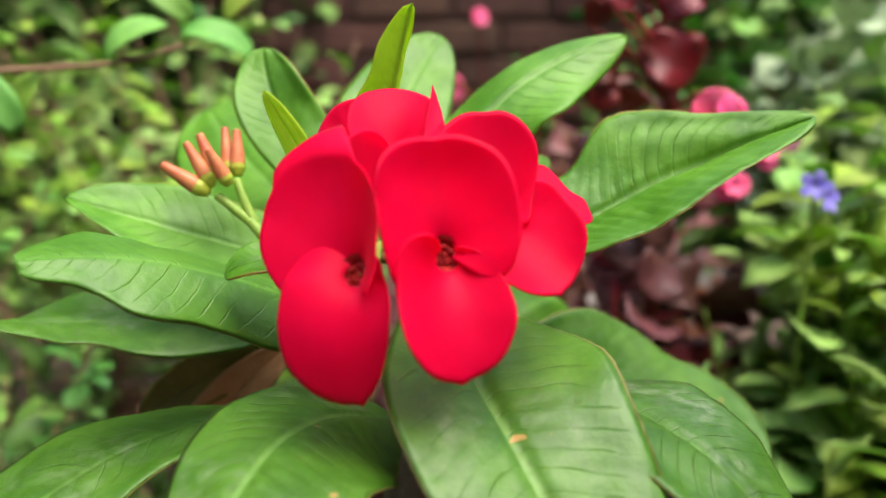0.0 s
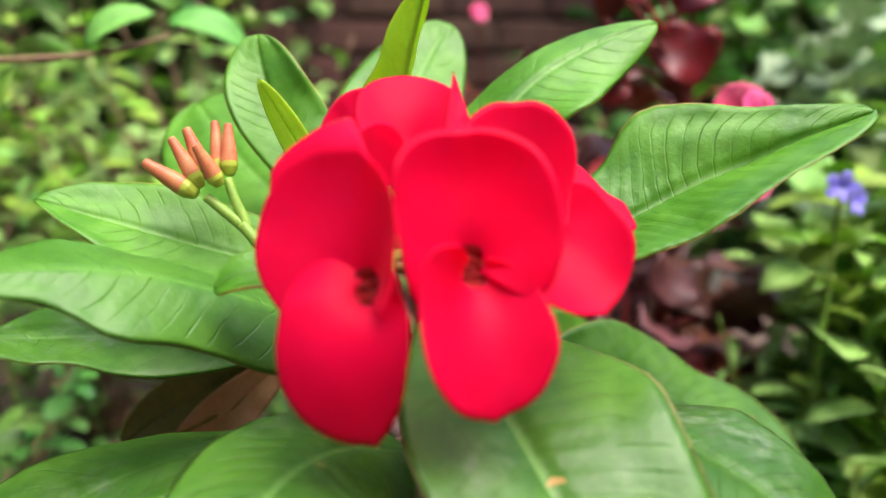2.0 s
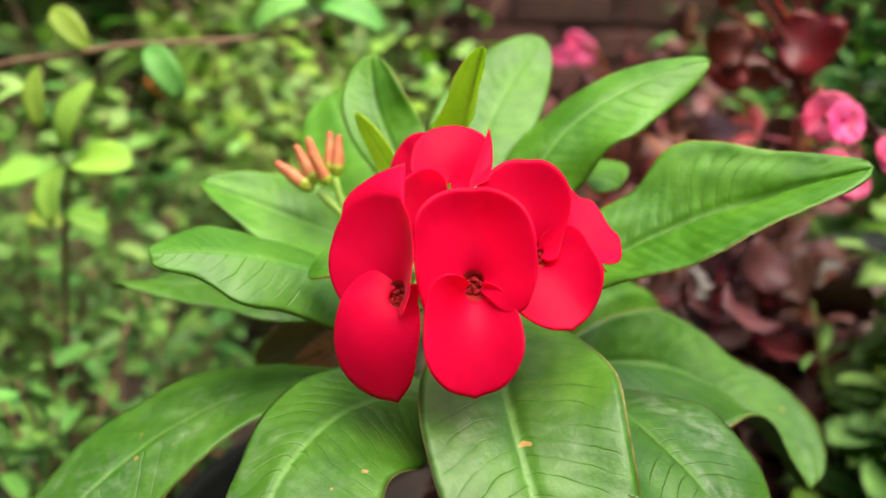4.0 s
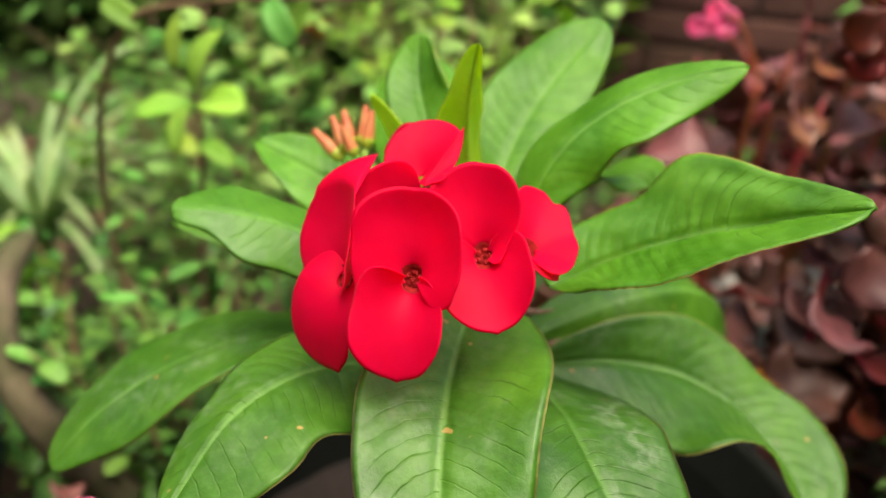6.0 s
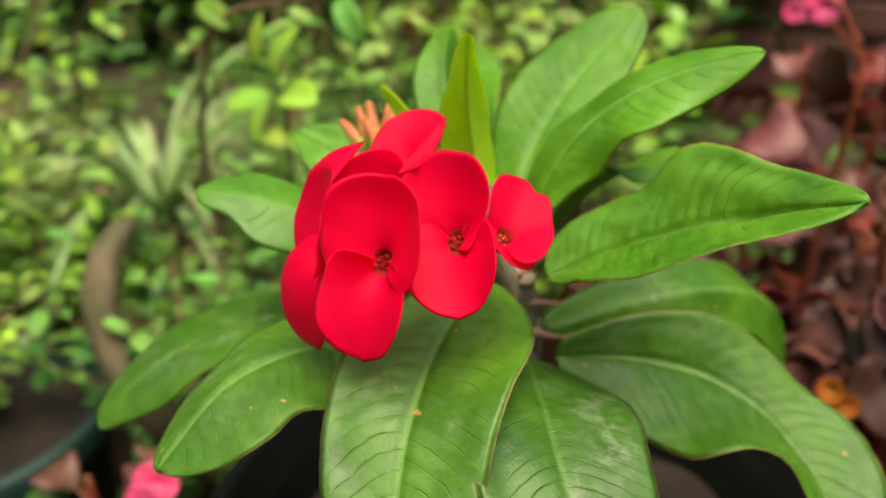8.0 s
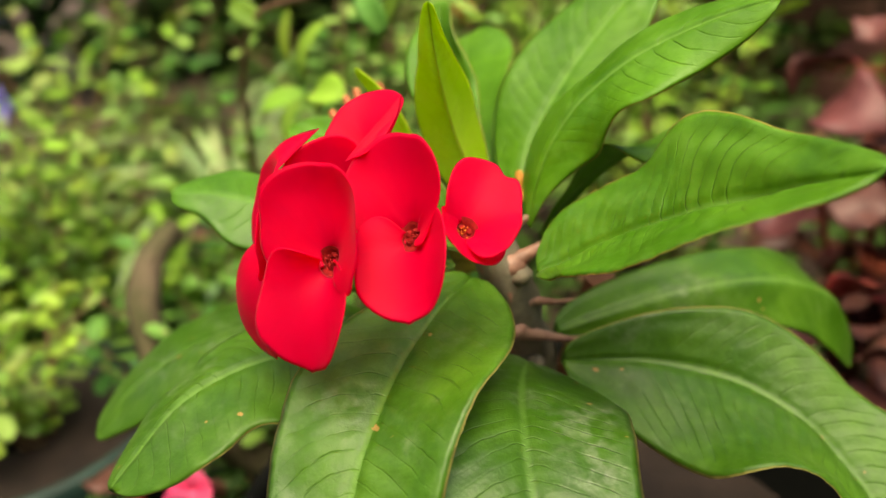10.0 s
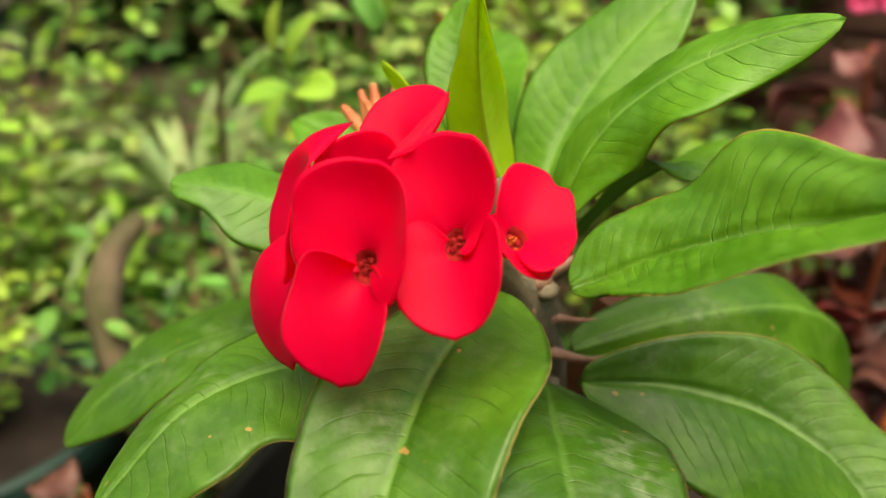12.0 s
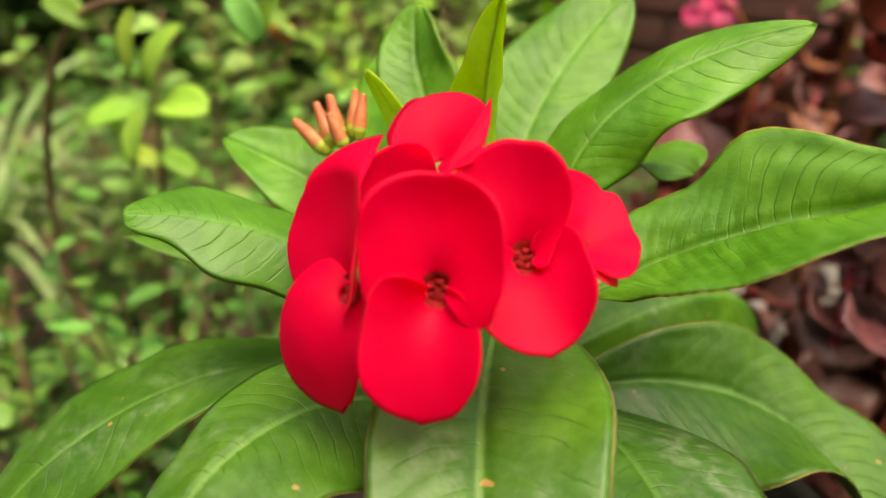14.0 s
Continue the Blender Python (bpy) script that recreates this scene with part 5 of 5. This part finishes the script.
# fallen leaves on the soil and low ground cover
def scatter(name, label, source, mat, count, seed, zone, zmax, size):
    rnd = random.Random(seed)
    base = np.array([tuple(p.co) for p in source.vertices])
    polys = [tuple(p.vertices) for p in source.polygons]
    verts, faces = [], []
    for _ in range(count):
        x, y = zone(rnd)
        m = turn_to(Vector((x, y, terrain(x, y) + rnd.uniform(0.002, zmax))), (rnd.uniform(-1, 1), rnd.uniform(-1, 1), rnd.uniform(-0.2, 0.8)), size=size * rnd.uniform(0.6, 1.3), roll=rnd.uniform(-0.6, 0.6))
        a = np.array(m)
        k = len(verts)
        verts += (base @ a[:3, :3].T + a[:3, 3]).tolist()
        faces += [tuple(i + k for i in p) for p in polys]
    return tagged(mesh_object(name, verts, faces, mat), label, kind="stuff")


def outside_pot(rnd, x0, x1, y0, y1):
    while True:
        x, y = rnd.uniform(x0, x1), rnd.uniform(y0, y1)
        if (x - PC[0]) ** 2 + (y - PC[1]) ** 2 > 0.055 and (x - SECOND[0]) ** 2 + (y - SECOND[1]) ** 2 > 0.016:
            return x, y


CHEAP = small_leaf("cover_blade", GREEN, 0.03, 0.015, 0.4, 0.3, 0.6, 0, 4, 3)
scatter("ground_cover", "low green ground cover of small leaves", CHEAP, DARK_GREEN, 3000, 71, lambda r: outside_pot(r, -1.8, -0.2, 0.05, 0.4), 0.14, 1.2)
scatter("ground_cover", "low dark green ground cover of small leaves", CHEAP, DARK_GREEN, 2600, 75, lambda r: outside_pot(r, -1.6, 0.0, 0.4, 1.5), 0.14, 1.3)
scatter("ground_cover", "low pale green ground cover", CHEAP, YELLOW_LIME, 2200, 72, lambda r: outside_pot(r, -1.3, -0.5, 0.0, 0.36), 0.22, 1.0)
scatter("ground_cover", "low pale green ground cover", CHEAP, PALE_GREEN, 2200, 73, lambda r: outside_pot(r, 0.2, 1.0, 0.2, 1.3), 0.15, 1.1)
scatter("ground_cover", "dense yellow-green ground cover beside the pot", CHEAP, YELLOW_LIME, 1500, 76, lambda r: outside_pot(r, -0.85, -0.4, -0.05, 0.2), 0.17, 0.9)
scatter("foliage", "loose pale green leaf mass beside the trough", CHEAP, PALE_GREEN, 900, 77, lambda r: outside_pot(r, 0.33, 0.7, 0.32, 0.62), 0.36, 1.5)
scatter("foliage", "loose yellow-green leaf mass beside the trough", CHEAP, YELLOW_LIME, 450, 78, lambda r: outside_pot(r, 0.33, 0.66, 0.3, 0.6), 0.34, 1.4)
scatter("ground_cover", "fallen and creeping maroon leaves beside the pot", CHEAP, MAROON, 500, 79, lambda r: outside_pot(r, 0.04, 0.3, 0.4, 0.75), 0.2, 1.1)
scatter("foliage", "bright pale leaf mass in front of the trough", CHEAP, PALE_GREEN, 460, 80, lambda r: outside_pot(r, 0.19, 0.32, 0.35, 0.48), 0.35, 1.2)
scatter("foliage", "bright yellow-green leaf mass in front of the trough", CHEAP, YELLOW_LIME, 340, 84, lambda r: outside_pot(r, 0.19, 0.32, 0.35, 0.46), 0.34, 1.2)
scatter("leaf_litter", "dry brown fallen leaves on the soil", CHEAP, DRY, 1500, 74, lambda r: outside_pot(r, -1.5, 1.0, 0.1, 1.5), 0.02, 1.2)


def hedge(name, label, mat, x0, x1, y0, y1, h0, h1, count, seed, size):
    rnd = random.Random(seed)
    src = small_leaf("hedge_blade", mat, 0.06, 0.03, 0.4, 0.3, 0.6, 0, 4, 3)
    base = np.array([tuple(p.co) for p in src.vertices])
    polys = [tuple(p.vertices) for p in src.polygons]
    verts, faces = [], []
    for _ in range(count):
        u = rnd.uniform(0, 1)
        p = Vector((x0 + (x1 - x0) * u, y0 + (y1 - y0) * u, 0)) + Vector((rnd.gauss(0, 0.12), rnd.gauss(0, 0.12), h0 + (h1 - h0) * rnd.uniform(0, 1) ** 0.8))
        p.z *= 1 + 0.25 * noise.noise(Vector((u * 12, 0, seed)))
        m = turn_to(p, (rnd.uniform(-1, 1), rnd.uniform(-1, 1), rnd.uniform(-0.6, 0.8)), size=size * rnd.uniform(0.6, 1.4), roll=rnd.uniform(-0.8, 0.8))
        a = np.array(m)
        k = len(verts)
        verts += (base @ a[:3, :3].T + a[:3, 3]).tolist()
        faces += [tuple(i + k for i in q) for q in polys]
    return tagged(mesh_object(name, verts, faces, mat), label, kind="stuff")


hedge("hedge", "dense dark green hedge at the end of the garden", DARK_GREEN, -2.9, -2.3, -0.6, 1.5, 0.0, 2.2, 9000, 81, 1.8)
# its upper part, out of view, is added height that blocks sky light
hedge("hedge", "dense dark green hedge along the wall", DARK_GREEN, -2.6, -0.5, 1.35, 1.65, 0.0, 2.4, 11000, 82, 1.8)
hedge("hedge", "dense green hedge beside the wall", DARK_GREEN, 0.5, 2.4, 1.5, 1.0, 0.0, 0.85, 4500, 83, 1.5)

# ---- unseen plain walls, added behind and beside the camera to block sky light ----
for name, label, x0, x1, y0, y1 in (("added_wall_south", "unseen plastered wall added to block sky light", -3.0, 3.6, -1.75, -1.6), ("added_wall_east", "unseen plastered wall added to block sky light", 3.4, 3.55, -1.6, 1.7)):
    bm = bmesh.new()
    bmesh.ops.create_cube(bm, size=1.0, matrix=Matrix.Translation(((x0 + x1) / 2, (y0 + y1) / 2, 1.1)) @ Matrix.Diagonal((x1 - x0, y1 - y0, 2.2, 1)))
    bmesh.ops.bevel(bm, geom=bm.edges[:], offset=0.01, segments=2, affect="EDGES")
    me = bpy.data.meshes.new(name)
    bm.to_mesh(me)
    bm.free()
    me.materials.append(PLASTER)
    tagged(new(name, me), label, kind="structure")

# ---- low brick wall behind the bed ----
WALL_Y = 1.75
core = tagged(new("wall_north"), "old red brick garden wall", kind="structure")
core.location = (0, WALL_Y, 0)
bm = bmesh.new()
bmesh.ops.create_cube(bm, size=1.0, matrix=Matrix.Translation((0, 0.06, 0.5)) @ Matrix.Diagonal((7.0, 0.1, 1.0, 1)))
me = bpy.data.meshes.new("mortar")
bm.to_mesh(me)
bm.free()
me.materials.append(MORTAR)
mo = new("mortar", me)
mo.parent = core
bm = bmesh.new()
bmesh.ops.create_cube(bm, size=1.0, matrix=Matrix.Diagonal((0.215, 0.1, 0.065, 1)))
bmesh.ops.bevel(bm, geom=bm.edges[:], offset=0.006, segments=1, affect="EDGES")
brick_me = bpy.data.meshes.new("brick_shape")
bm.to_mesh(brick_me)
bm.free()
brick_me.materials.append(BRICK)
rnd = random.Random(9)
for row in range(13):
    for k in range(-7, 8):
        x = k * 0.225 + (0.1125 if row % 2 else 0)
        share("brick", brick_me, core, pose(x, 0.045 + rnd.uniform(-0.004, 0.004), 0.035 + row * 0.077, rnd.uniform(-1, 1), rnd.uniform(-1, 1), rnd.uniform(-1, 1)))
